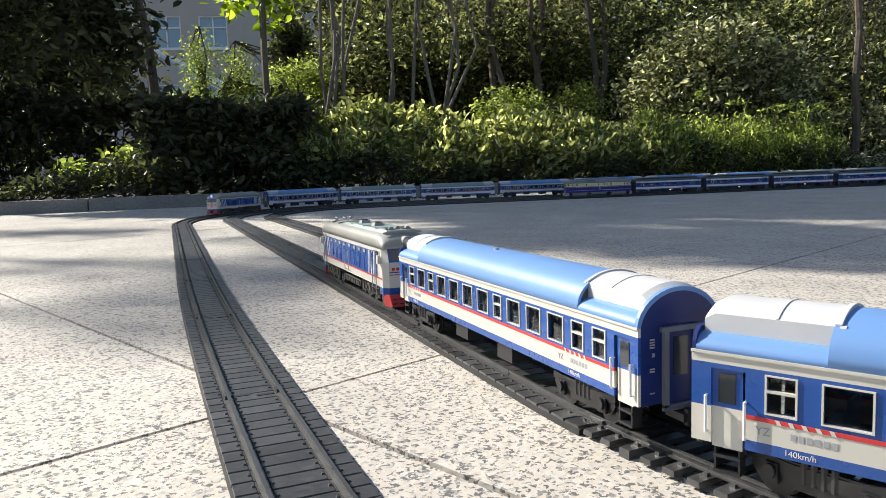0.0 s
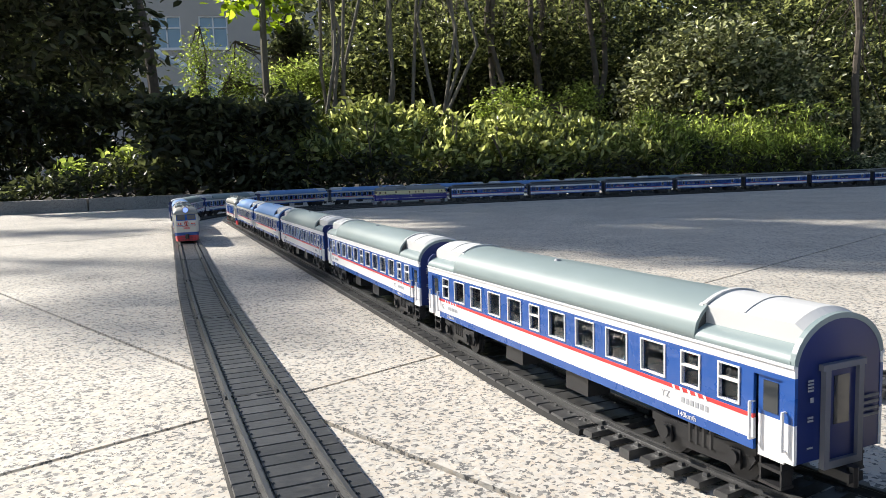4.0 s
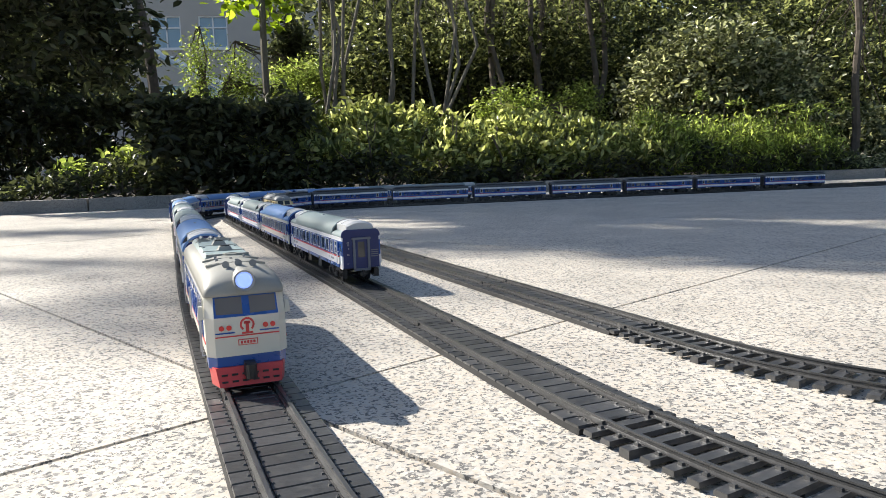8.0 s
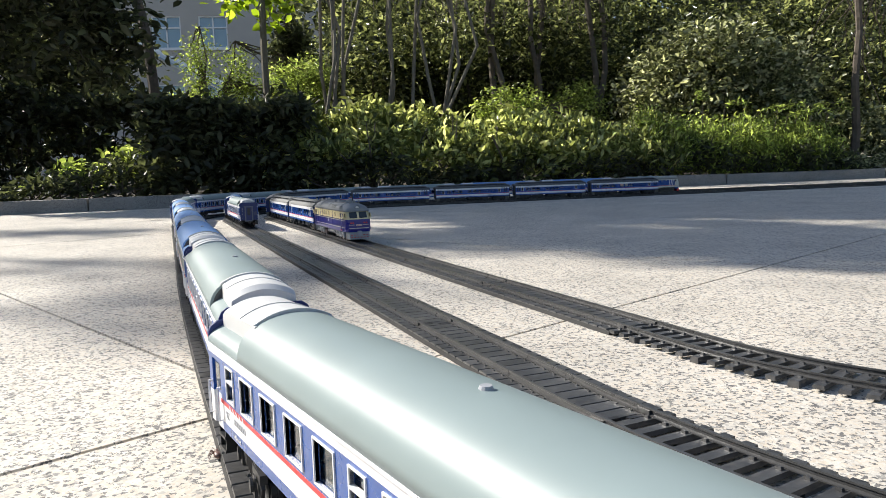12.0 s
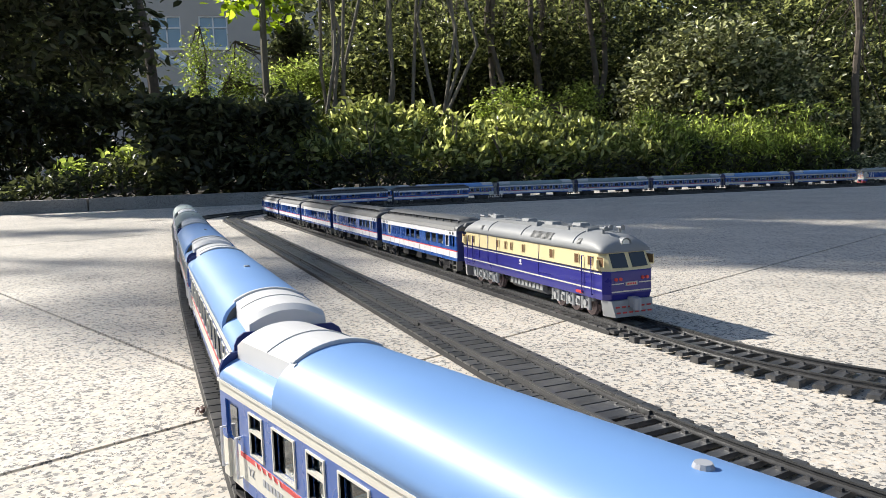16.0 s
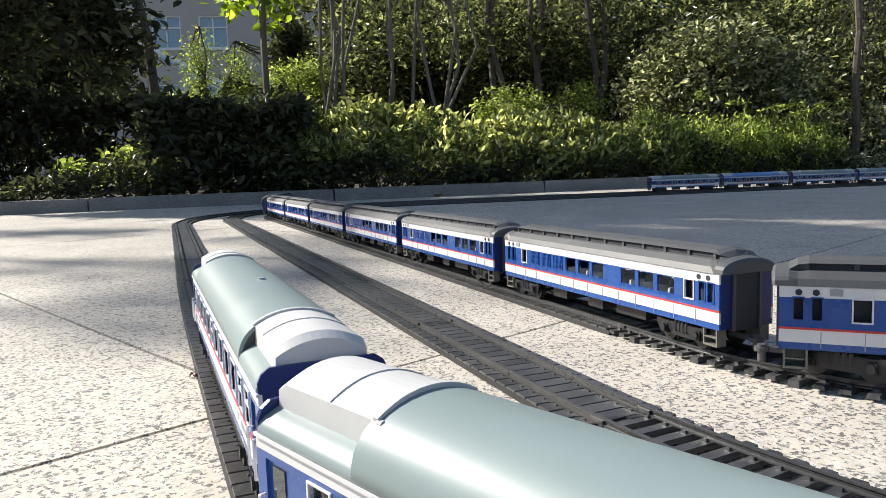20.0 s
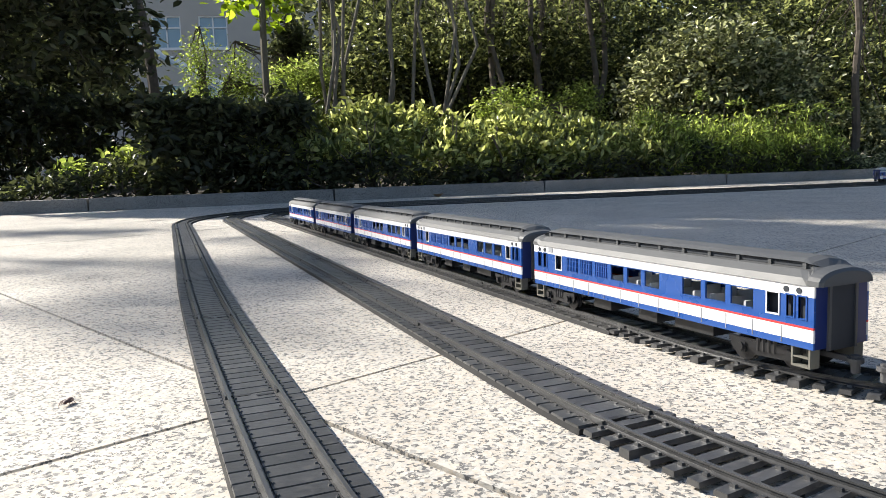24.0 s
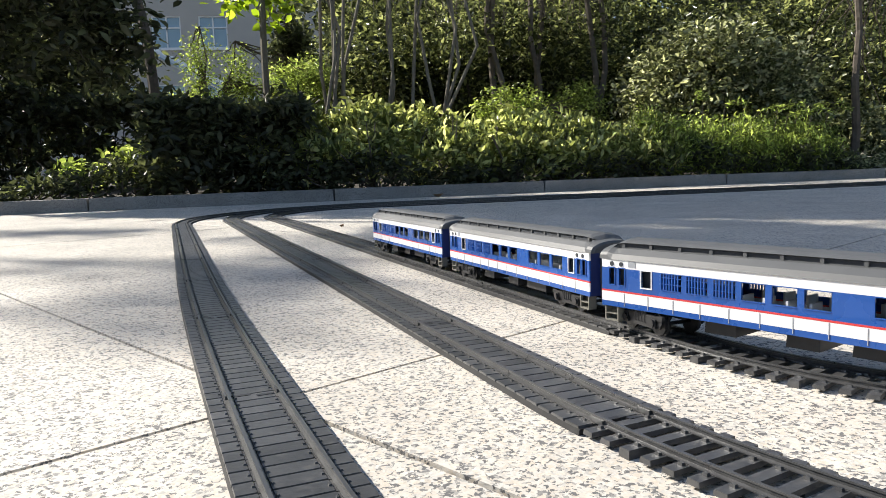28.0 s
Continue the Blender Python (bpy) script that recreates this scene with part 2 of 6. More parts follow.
def tube(bm, p, q, r0, r1=None, n=8, mi=0, caps=True):
    """A round bar from p to q."""
    p, q, r1 = Vector(p), Vector(q), r0 if r1 is None else r1
    w = (q - p).normalized()
    u = w.orthogonal().normalized()
    v = w.cross(u)
    rings = [[bm.verts.new(c + (u * math.cos(2 * math.pi * k / n) + v * math.sin(2 * math.pi * k / n)) * r) for k in range(n)] for c, r in ((p, r0), (q, r1))]
    for k in range(n):
        bm.faces.new((rings[0][k], rings[0][(k + 1) % n], rings[1][(k + 1) % n], rings[1][k])).material_index = mi
    if caps:
        bm.faces.new(rings[0][::-1]).material_index = mi
        bm.faces.new(rings[1]).material_index = mi


def loft(bm, sections, mi=0, caps=True):
    """Sections of equally many points, joined one to the next."""
    rows = [[bm.verts.new(c) for c in s] for s in sections]
    n = len(rows[0])
    for a, b in zip(rows[:-1], rows[1:]):
        for k in range(n):
            bm.faces.new((a[k], a[(k + 1) % n], b[(k + 1) % n], b[k])).material_index = mi
    if caps:
        bm.faces.new(rows[0][::-1]).material_index = mi
        bm.faces.new(rows[-1]).material_index = mi
    return rows


def lettering(name, words, size, m, mat, parent, label=""):
    cu = bpy.data.curves.new(name, "FONT")
    cu.body, cu.size, cu.extrude, cu.align_x = words, size, 0.00005, "CENTER"
    cu.materials.append(mat)
    ob = new(name, cu)
    ob.parent, ob.matrix_basis = parent, m
    if label:
        ob["label"] = label
    return ob


# ---------------------------------------------------------------- the three tracks in plan
RAILTOP = 0.0068
GAUGE = 0.0247


class Line:
    """A track's centre line; s grows away from the camera."""

    def __init__(self, ref, heading, onward, back, origin=0.0):
        self.origin = origin
        self.fw, self.bw = self.trace(ref, heading, onward, 1), self.trace(ref, heading, back, -1)

    @staticmethod
    def trace(p, a, segs, sign):
        x, y = p
        out, s, ds = [(0.0, x, y, a)], 0.0, 0.005
        for length, k in segs:
            for _ in range(max(1, round(length / ds))):
                h = a + sign * k * ds / 2
                x, y, a, s = x + sign * math.cos(h) * ds, y + sign * math.sin(h) * ds, a + sign * k * ds, s + ds
                out.append((s, x, y, a))
        return np.array(out)

    def at(self, s):
        s -= self.origin
        t = self.fw if s >= 0 else self.bw
        s = abs(s)
        return tuple(float(np.interp(s, t[:, 0], t[:, k])) for k in (1, 2, 3))


def bent(deg, r):
    """A curve segment of so many degrees (left positive) and that radius."""
    return (abs(radians(deg)) * r, math.copysign(1 / r, deg))


LINES = {
    "outer": Line((-0.2865, 0.8362), radians(110.56), [(0.9805, 0.0), bent(-99.5, 0.68), (5.6, 0.0)],
                  [(0.648, -0.0554), bent(-112, 0.6), (3.9, 0.0)], 0.578),
    "middle": Line((0.0577, 0.3399), radians(111.33), [(1.65, 0.0), bent(-100, 0.49), (5.6, 0.0)],
                   [bent(-10, 0.673), bent(-102, 0.45), (2.2, 0.0)], 0.043),
    "inner": Line((0.1501, 0.4227), radians(111.59), [(1.625, 0.0), bent(-99.45, 0.343), (5.7, 0.0)],
                  [bent(-100, 0.2515), (2.3, 0.0)], 0.417),
}


def along(line, s, side=0.0, z=0.0):
    x, y, a = line.at(s)
    return Vector((x - math.sin(a) * side, y + math.cos(a) * side, z))


def sweep(bm, line, s0, s1, profile, step=0.02):
    """A profile of (side, z) swept along a track."""
    n = max(2, int((s1 - s0) / step) + 1)
    loft(bm, [[along(line, s0 + (s1 - s0) * k / (n - 1), y, z) for y, z in profile] for k in range(n)])


# ---------------------------------------------------------------- ground, paving, kerb, planting bed
def paving():
    bm = bmesh.new()
    box(bm, -60, 60, -30, 90, -0.3, -0.006)
    tagged(part("ground", bm, GROUT), "earth and joint dirt under the paving slabs", "ground", kind="structure")
    # slabs of 0.6 m by 1.2 m
    e1, e2, o = Vector((0.688, -0.726, 0)), Vector((0.726, 0.688, 0)), Vector((-0.0878, 0.352, 0))
    ang = math.atan2(e1.y, e1.x)
    floor = tagged(new("pavement"), "pale speckled flamed granite slabs with dark joints", "pavement", kind="structure")
    bm = bmesh.new()
    g = 0.0009
    box(bm, g, 1.2 - g, g, 0.6 - g, -0.02, 0.0, taper=0.0005)
    first = part("paving_slab", bm, GRANITE)
    first.parent = floor
    rest = []
    for i in range(-5, 5):
        for j in range(-5, 12):
            p = o + e1 * (1.2 * i) + e2 * (0.6 * j)
            c = p + e1 * 0.6 + e2 * 0.3
            if abs(c.x) > 4.6 or c.y < -2.0 or c.y > 4.4:
                continue
            rest.append(p)
    for k, p in enumerate(rest):
        m = Matrix.Translation(p + Vector((0, 0, random.uniform(-0.0002, 0)))) @ pose(0, 0, 0, 0, 0, math.degrees(ang))
        if k == 0:
            first.matrix_basis = m
        else:
            again("paving_slab", first, floor, m)
    # slabs beyond
    bm = bmesh.new()
    for i in range(-14, 14):
        for j in range(-14, 20):
            p = o + e1 * (1.2 * i) + e2 * (0.6 * j)
            c = p + e1 * 0.6 + e2 * 0.3
            inside = -5 <= i < 5 and -5 <= j < 12 and abs(c.x) <= 4.6 and -2.0 <= c.y <= 4.4
            if not inside and abs(c.x) < 12 and -8 < c.y < 5:
                q = [p + e1 * a + e2 * b for a, b in ((g, g), (1.2 - g, g), (1.2 - g, 0.6 - g), (g, 0.6 - g))]
                bm.faces.new([bm.verts.new(w) for w in q])
    ob = part("paving_slab_field", bm, GRANITE, floor)
    ob["kind"] = "stuff"


KERB_A, KERB_DIR = Vector((-1.375, 2.828, 0)), Vector((math.cos(radians(14.6)), math.sin(radians(14.6)), 0))
KERB_N = Vector((-KERB_DIR.y, KERB_DIR.x, 0))


def bed(u, v, z=0.0):
    """A place in the planting bed: u along the kerb, v behind its front face."""
    return KERB_A + KERB_DIR * u + KERB_N * v + Vector((0, 0, z))


def kerb():
    line = tagged(new("kerb"), "low grey granite kerb along the planting bed", "kerb", kind="structure")
    a = math.degrees(math.atan2(KERB_DIR.y, KERB_DIR.x))
    src = None
    L = 0.955
    for k in range(-6, 9):
        bm = bmesh.new()
        box(bm, 0.0015, L - 0.0015, 0, 0.11, -0.01, 0.050, taper=0.004)
        if src is None:
            src = part("kerb_stone", bm, KERBSTONE, line)
            ob = src
        else:
            bm.free()
            ob = again("kerb_stone", src, line, Matrix())
        ob.matrix_basis = Matrix.Translation(bed(k * L, random.uniform(-0.002, 0.002), random.uniform(-0.002, 0.001))) @ pose(0, 0, 0, 0, 0, a)
    bm = bmesh.new()
    n = 60
    grid = [[bm.verts.new(bed(-8 + 24 * i / n, v, 0.035 + 0.012 * noise.noise((i * 0.7, v * 3, 0)) + (0.02 * v if v < 3 else 0.06))) for i in range(n + 1)] for v in (0.112, 0.3, 0.6, 1.0, 1.6, 2.4, 4, 8, 14, 40)]
    for r, q in zip(grid[:-1], grid[1:]):
        for k in range(n):
            bm.faces.new((r[k], r[k + 1], q[k + 1], q[k]))
    tagged(part("planting_bed", bm, SOIL, smooth=True), "dark soil of the planting bed behind the kerb", "soil", kind="structure")


# ---------------------------------------------------------------- model railway tracks
def track(name, line, s0, s1, open_from, label, picks, joint):
    """A track: rails, closed bed with flush sleepers, and, nearer than open_from, open sleepers on feet."""
    top = tagged(new(name), label, "model track")
    g = GAUGE / 2
    for side in (-1, 1):
        c = side * g
        bm = bmesh.new()
        sweep(bm, line, s0, s1, [(c - 0.0017, 0.0036), (c + 0.0017, 0.0036), (c + 0.0017, 0.0041), (c + 0.0005, 0.0046), (c + 0.0005, 0.0058),
                                 (c + 0.0009, 0.0061), (c + 0.0008, 0.0068), (c - 0.0008, 0.0068), (c - 0.0009, 0.0061), (c - 0.0005, 0.0058), (c - 0.0005, 0.0046), (c - 0.0017, 0.0041)])
        part("rail", bm, RAIL, top, "worn grey plastic rail")
    if s1 > open_from:
        bm = bmesh.new()
        sweep(bm, line, max(s0, open_from), s1, [(-0.0232, 0.0), (0.0232, 0.0), (0.0226, 0.0028), (-0.0226, 0.0028)])
        part("track_bed", bm, BEDDING, top, "dark grey plastic track bed")
    pitch = 0.0108

    def closed(bm, half):
        h = 0.0050
        for y0, y1 in ((-half, -g - 0.0024), (-g + 0.0024, g - 0.0024), (g + 0.0024, half)):
            box(bm, -h, h, y0, y1, 0.0026, 0.0037, taper=0.0003)
        for c in (-g, g):
            box(bm, -h, h, c - 0.0024, c + 0.0024, 0.0026, 0.0034)
            for e in (-0.0034, 0.0034):
                box(bm, -0.0009, 0.0009, c + e - 0.0007, c + e + 0.0007, 0.0034, 0.0043, taper=0.0003)

    def opened(bm, half, foot):
        box(bm, -0.0029, 0.0029, -half, half, 0.0016, 0.0037, taper=0.0003)
        if foot:
            for c in (-half * 0.55, half * 0.55):
                box(bm, -0.0029, 0.0029, c - half * 0.45, c + half * 0.45, 0.0, 0.0016)
        for c in (-g, g):
            for e in (-0.0034, 0.0034):
                box(bm, -0.0012, 0.0012, c + e - 0.001, c + e + 0.001, 0.0037, 0.0048, taper=0.0003)

    protos, rest = {}, bmesh.new()
    cnt = 0
    k = 0
    s = s0 + pitch / 2
    while s < s1:
        x, y, a = line.at(s)
        m = pose(x, y, 0, 0, 0, math.degrees(a))
        kind = "closed" if s >= open_from else ("foot" if k % 5 == 0 else "open")
        half = 0.0226
        if picks[0] < s < picks[1] and cnt < 300:
            if kind not in protos:
                bm = bmesh.new()
                closed(bm, half) if kind == "closed" else opened(bm, half, kind == "foot")
                ob = part("sleeper", bm, SLEEPER, top)
                protos[kind] = ob
                ob.matrix_basis = m
            else:
                again("sleeper", protos[kind], top, m)
            cnt += 1
        elif picks[1] <= s < 3.2 or picks[0] - 0.3 < s <= picks[0]:
            bm = bmesh.new()
            box(bm, -0.0047, 0.0047, -half, half, 0.0026, 0.0037)
            bm.transform(m)
            me = bpy.data.meshes.new("t")
            bm.to_mesh(me)
            bm.free()
            rest.from_mesh(me)
            bpy.data.meshes.remove(me)
        k += 1
        s += pitch
    ob = part("sleeper_run", rest, SLEEPER, top, "far run of flush dark sleepers")
    ob["kind"] = "stuff"
    # section joints: dark slots between the rails and joiners on the rails
    jb = bmesh.new()
    for c in (-g, g):
        box(jb, -0.004, 0.004, c - 0.0017, c + 0.0017, 0.0040, 0.0060)
    joiner = None
    s = joint % 0.2225 - 0.445
    while s < 1.6:
        if s > s0 + 0.02:
            x, y, a = line.at(s)
            m = pose(x, y, 0, 0, 0, math.degrees(a))
            if joiner is None:
                joiner = part("rail_joiner", jb, RAIL, top)
                joiner.matrix_basis = m
            else:
                again("rail_joiner", joiner, top, m)
            if s >= open_from - 0.01:
                for side in (-1, 1):
                    bm = bmesh.new()
                    box(bm, -0.0014, 0.0014, -0.0098 if side < 0 else 0.0012, -0.0012 if side < 0 else 0.0098, 0.0030, 0.0039)
                    part("joint_slot", bm, BLACK, top).matrix_basis = m @ pose(side * 0.0016, 0, 0)
        s += 0.2225
    return top


# ---------------------------------------------------------------- rolling stock
# vehicles: x forward, y to the left, z up from the rail tops
def bogie(parent, x, mat, wheelbase=0.027, six=False, r=0.0062, rim=None, k=1.0):
    b = new("bogie")
    b.parent, b.matrix_basis = parent, pose(x, 0, 0)
    axles = (-wheelbase, 0, wheelbase) if six else (-wheelbase / 2, wheelbase / 2)
    g = GAUGE / 2
    for ax in axles:
        bm = bmesh.new()
        tube(bm, (ax, -g, r), (ax, g, r), 0.0012)
        for side in (-1, 1):
            tube(bm, (ax, side * (g - 0.0022), r), (ax, side * (g - 0.0008), r), r + 0.0008, n=18)
            tube(bm, (ax, side * (g - 0.0008), r), (ax, side * (g + 0.0012), r), r, n=18)
            tube(bm, (ax, side * (g + 0.0012), r), (ax, side * (g + 0.0016), r), r * 0.55, n=12)
        part("wheelset", bm, rim or STEEL, b)
    L = axles[-1] + 0.0075
    for side in (-1, 1):
        y0, y1 = sorted((side * (g + 0.0022), side * (g + 0.0046)))
        bm = bmesh.new()
        pr = [(-L, 0.0085), (-L * 0.45, 0.0062), (L * 0.45, 0.0062), (L, 0.0085), (L, 0.0108), (L * 0.4, 0.0096), (-L * 0.4, 0.0096), (-L, 0.0108)]
        a = [bm.verts.new((px, y0, pz)) for px, pz in pr]
        c = [bm.verts.new((px, y1, pz)) for px, pz in pr]
        for i in range(len(pr)):
            bm.faces.new((a[i], a[(i + 1) % 8], c[(i + 1) % 8], c[i]))
        for q in ((0, 1, 6, 7), (1, 2, 5, 6), (2, 3, 4, 5)):
            bm.faces.new([a[i] for i in q])
            bm.faces.new([c[i] for i in q][::-1])
        yo = y1 if side > 0 else y0
        if not six:
            pl = [(-L * 0.98, 0.0072), (-L * 0.86, 0.0040), (-L * 0.50, 0.0036), (L * 0.50, 0.0036), (L * 0.86, 0.0040), (L * 0.98, 0.0072), (L * 0.9, 0.0102), (-L * 0.9, 0.0102)]
            lo = [bm.verts.new((px, yo - side * 0.0016, pz)) for px, pz in pl]
            hi = [bm.verts.new((px, yo - side * 0.0004, pz)) for px, pz in pl]
            for i in range(8):
                bm.faces.new((lo[i], lo[(i + 1) % 8], hi[(i + 1) % 8], hi[i]))
            bm.faces.new(lo)
            bm.faces.new(hi)
        for ax in axles:
            box(bm, ax - 0.0026, ax + 0.0026, min(yo, yo + side * 0.0012), max(yo, yo + side * 0.0012), 0.0040, 0.0088, taper=0.0004)
            tube(bm, (ax, yo + side * 0.0012, r), (ax, yo + side * 0.0022, r), 0.0019, n=10)
        if six:
            for ax in (-wheelbase / 2, wheelbase / 2):
                box(bm, ax - 0.0028, ax + 0.0028, min(yo, yo + side * 0.0014), max(yo, yo + side * 0.0014), 0.0046, 0.0094, taper=0.0006)
                tube(bm, (ax, yo + side * 0.0014, 0.0070), (ax, yo + side * 0.0024, 0.0070), 0.0013, n=8)
            for ax in axles:
                for d in (-0.0042, 0.0042):
                    tube(bm, (ax + d, yo + side * 0.0006, 0.0050), (ax + d, yo + side * 0.0006, 0.0104), 0.0013, n=8)
                    tube(bm, (ax + d, yo + side * 0.0006, 0.0036), (ax + d, yo + side * 0.0006, 0.0050), 0.0017, 0.0013, n=8)
        for sx in (-0.0045, -0.0015, 0.0015, 0.0045):
            tube(bm, (sx, yo - side * 0.0006, 0.0058), (sx, yo - side * 0.0006, 0.0112), 0.0011, n=6)
        bmesh.ops.recalc_face_normals(bm, faces=bm.faces)
        for v in bm.verts:
            v.co.z *= k
        part("side_frame", bm, mat, b)
    bm = bmesh.new()
    box(bm, -0.005, 0.005, -g + 0.003, g - 0.003, 0.0075 * k, 0.0118 * k)
    part("bolster", bm, BLACK, b)
    return b


def arch(w, eave, top, n=10, inset=0.0):
    """Roof outline from the right eave over the ridge to the left eave."""
    out = []
    for k in range(n + 1):
        a = math.pi * k / n
        out.append((-(w - inset) * -math.cos(a), eave + (top - eave - inset) * math.sin(a) ** 0.8))
    return out


def wall_strip(bm, side, y, x0, x1, z0, z1, mi, t=0.0012):
    ya, yb = sorted((side * y, side * (y - t)))
    box(bm, x0, x1, ya, yb, z0, z1, mi)


def bands(bm, side, y, x0, x1, levels, t):
    """One upright panel in stacked colours; levels are (z, material of the band above)."""
    rows = [[bm.verts.new((px, py, z)) for px, py in ((x0, side * (y - t)), (x1, side * (y - t)), (x1, side * y), (x0, side * y))] for z, _ in levels]
    for a, b, lv in zip(rows[:-1], rows[1:], levels):
        for k in range(4):
            bm.faces.new((a[k], a[(k + 1) % 4], b[(k + 1) % 4], b[k])).material_index = lv[1]
    bm.faces.new(rows[0][::-1])
    bm.faces.new(rows[-1])
    bmesh.ops.recalc_face_normals(bm, faces=bm.faces)


def seats(car, xs, z, h, mat, label):
    """Seats in two rows; one mesh for all of a side."""
    for side in (-1, 1):
        src = None
        y0, y1 = sorted((side * 0.0162, side * 0.0050))
        for x in xs:
            m = Matrix.Translation((x, 0, 0))
            if src is None:
                bm = bmesh.new()
                box(bm, -0.0009, 0.0009, y0, y1, z, z + h, taper=0.0002)
                box(bm, 0.0009, 0.0048, y0, y1, z + 0.0040, z + 0.0056)
                src = part("seat", bm, mat, car, label)
                src.matrix_basis = m
            else:
                again("seat", src, car, m, label)


def restack(car, knots, sx=1.0):
    """Moves the heights of a vehicle's parts, bogies excepted, from the first to the second of each knot."""
    a, b = zip(*knots)
    done = set()
    for ob in car.children_recursive:
        if ob.name.startswith("bogie") or (ob.parent is not car and ob.parent.name.startswith("bogie")) or ob.data is None:
            continue
        if ob.type == "FONT":
            ob.location.z, ob.location.x = float(np.interp(ob.location.z, a, b)), ob.location.x * sx
        elif ob.data.name not in done:
            done.add(ob.data.name)
            co = np.empty(len(ob.data.vertices) * 3, np.float32)
            ob.data.vertices.foreach_get("co", co)
            co[2::3] = np.interp(co[2::3], a, b)
            co[0::3] *= sx
            ob.data.vertices.foreach_set("co", co)
            ob.data.update()


def coach(roof_mat, pale, label, roof_label, square=False, kinds="swswwwwswwwss"):
    """Rounded-roof passenger coach, slim and wide windows in the given order from the front, white or cream bands and a red stripe."""
    car = tagged(new("passenger_coach"), label, "model coach")
    L, W, FLOOR, SILL, HEAD, EAVE, TOP = 0.129, 0.0188, 0.0112, 0.0258, 0.0384, 0.0440, 0.0566
    wide, slim = 0.0116, 0.0076
    span = (-0.1095, 0.1070)
    total = sum(wide if k == "w" else slim for k in kinds)
    gap = (span[1] - span[0] - total) / (len(kinds) - 1)
    holes, x = [], span[0]
    for k in kinds[::-1]:
        w = wide if k == "w" else slim
        holes.append((x, x + w, k))
        x += w + gap
    doors = ((-0.1250, -0.1160), (0.1140, 0.1230))
    for side in (1, -1):
        bm = bmesh.new()
        hs = [(-b, -a, k) for a, b, k in reversed(holes)] if side < 0 else holes
        stops = [(doors[0][0], doors[0][1])] + [(a, b) for a, b, _ in hs] + [(doors[1][0], doors[1][1])]
        lo = doors[0][1] + 0.001, doors[1][0] - 0.001
        wall_strip(bm, side, W, lo[0], lo[1], FLOOR, 0.0150, 0)
        wall_strip(bm, side, W, lo[0], lo[1], 0.0150, 0.0224, 1)
        wall_strip(bm, side, W + 0.0002, lo[0], lo[1], 0.0224, 0.0239, 2)
        wall_strip(bm, side, W, lo[0], lo[1], 0.0239, SILL, 0)
        wall_strip(bm, side, W, -L, L, HEAD, 0.0402, 0)
        wall_strip(bm, side, W, -L, L, 0.0402, EAVE, 1)
        edges = [lo[0]] + [e for a, b, _ in hs for e in (a, b)] + [lo[1]]
        for a, b in zip(edges[::2], edges[1::2]):
            wall_strip(bm, side, W, a, b, SILL, HEAD, 0)
        for a, b in ((-L, doors[0][0]), (doors[1][1], L)):
            wall_strip(bm, side, W, a, b, FLOOR, 0.0245, 1)
            wall_strip(bm, side, W, a, b, 0.0245, HEAD, 0)
        # rain gutter
        wall_strip(bm, side, W + 0.0006, -L, L, EAVE - 0.0006, EAVE + 0.0003, 1, 0.0010)
        wallp = part("side_wall", bm, [BLUE, pale, RED], car)
        if side > 0 or True:
            for a, b in doors:
                bm = bmesh.new()
                y = W - 0.0009
                bands(bm, side, y, a, b, ((FLOOR - 0.001, 1), (0.0245, 0), (0.0388, 0)), 0.0008)
                d = part("coach_door", bm, [BLUE, pale], car)
                bm = bmesh.new()
                wall_strip(bm, side, y + 0.0003, a + 0.0020, b - 0.0020, 0.0262, 0.0368, 0, 0.0004)
                part("door_glass", bm, TINT, d)
                bm = bmesh.new()
                for hx in (a - 0.0012, b + 0.0012):
                    tube(bm, (hx, side * (W + 0.0013), 0.0150), (hx, side * (W + 0.0013), 0.0285), 0.0005, n=6)
                    for hz in (0.0152, 0.0283):
                        tube(bm, (hx, side * (W - 0.0006), hz), (hx, side * (W + 0.0013), hz), 0.0004, n=6)
                part("handrail", bm, WHITE, d, "white grab rails beside the door")
                bm = bmesh.new()
                for z in (0.0035, 0.0075):
                    box(bm, a + 0.0005, b - 0.0005, *sorted((side * (W - 0.006), side * (W - 0.0006))), z, z + 0.0008)
                for e in (a + 0.0006, b - 0.0012):
                    box(bm, e, e + 0.0006, *sorted((side * (W - 0.0055), side * (W - 0.001))), 0.0035, 0.0105)
                part("step", bm, BLACK, d, "black boarding steps")
        for a, b, k in hs:
            bm = bmesh.new()
            y0, y1 = sorted((side * (W - 0.0010), side * (W + 0.0004)))
            f = 0.00055
            for q in ((a - f, b + f, SILL - f, SILL), (a - f, b + f, HEAD, HEAD + f), (a - f, a, SILL, HEAD), (b, b + f, SILL, HEAD)):
                box(bm, q[0], q[1], y0, y1, q[2], q[3])
            if k == "s":
                z = SILL + (HEAD - SILL) * 0.56
                box(bm, a, b, y0, y1, z, z + 0.0009)
            w = part("window", bm, pale, car, "window with a pale raised frame")
            bm = bmesh.new()
            wall_strip(bm, side, W - 0.0012, a, b, SILL, HEAD, 0, 0.0002)
            part("pane", bm, PANE_TRAIN, w)
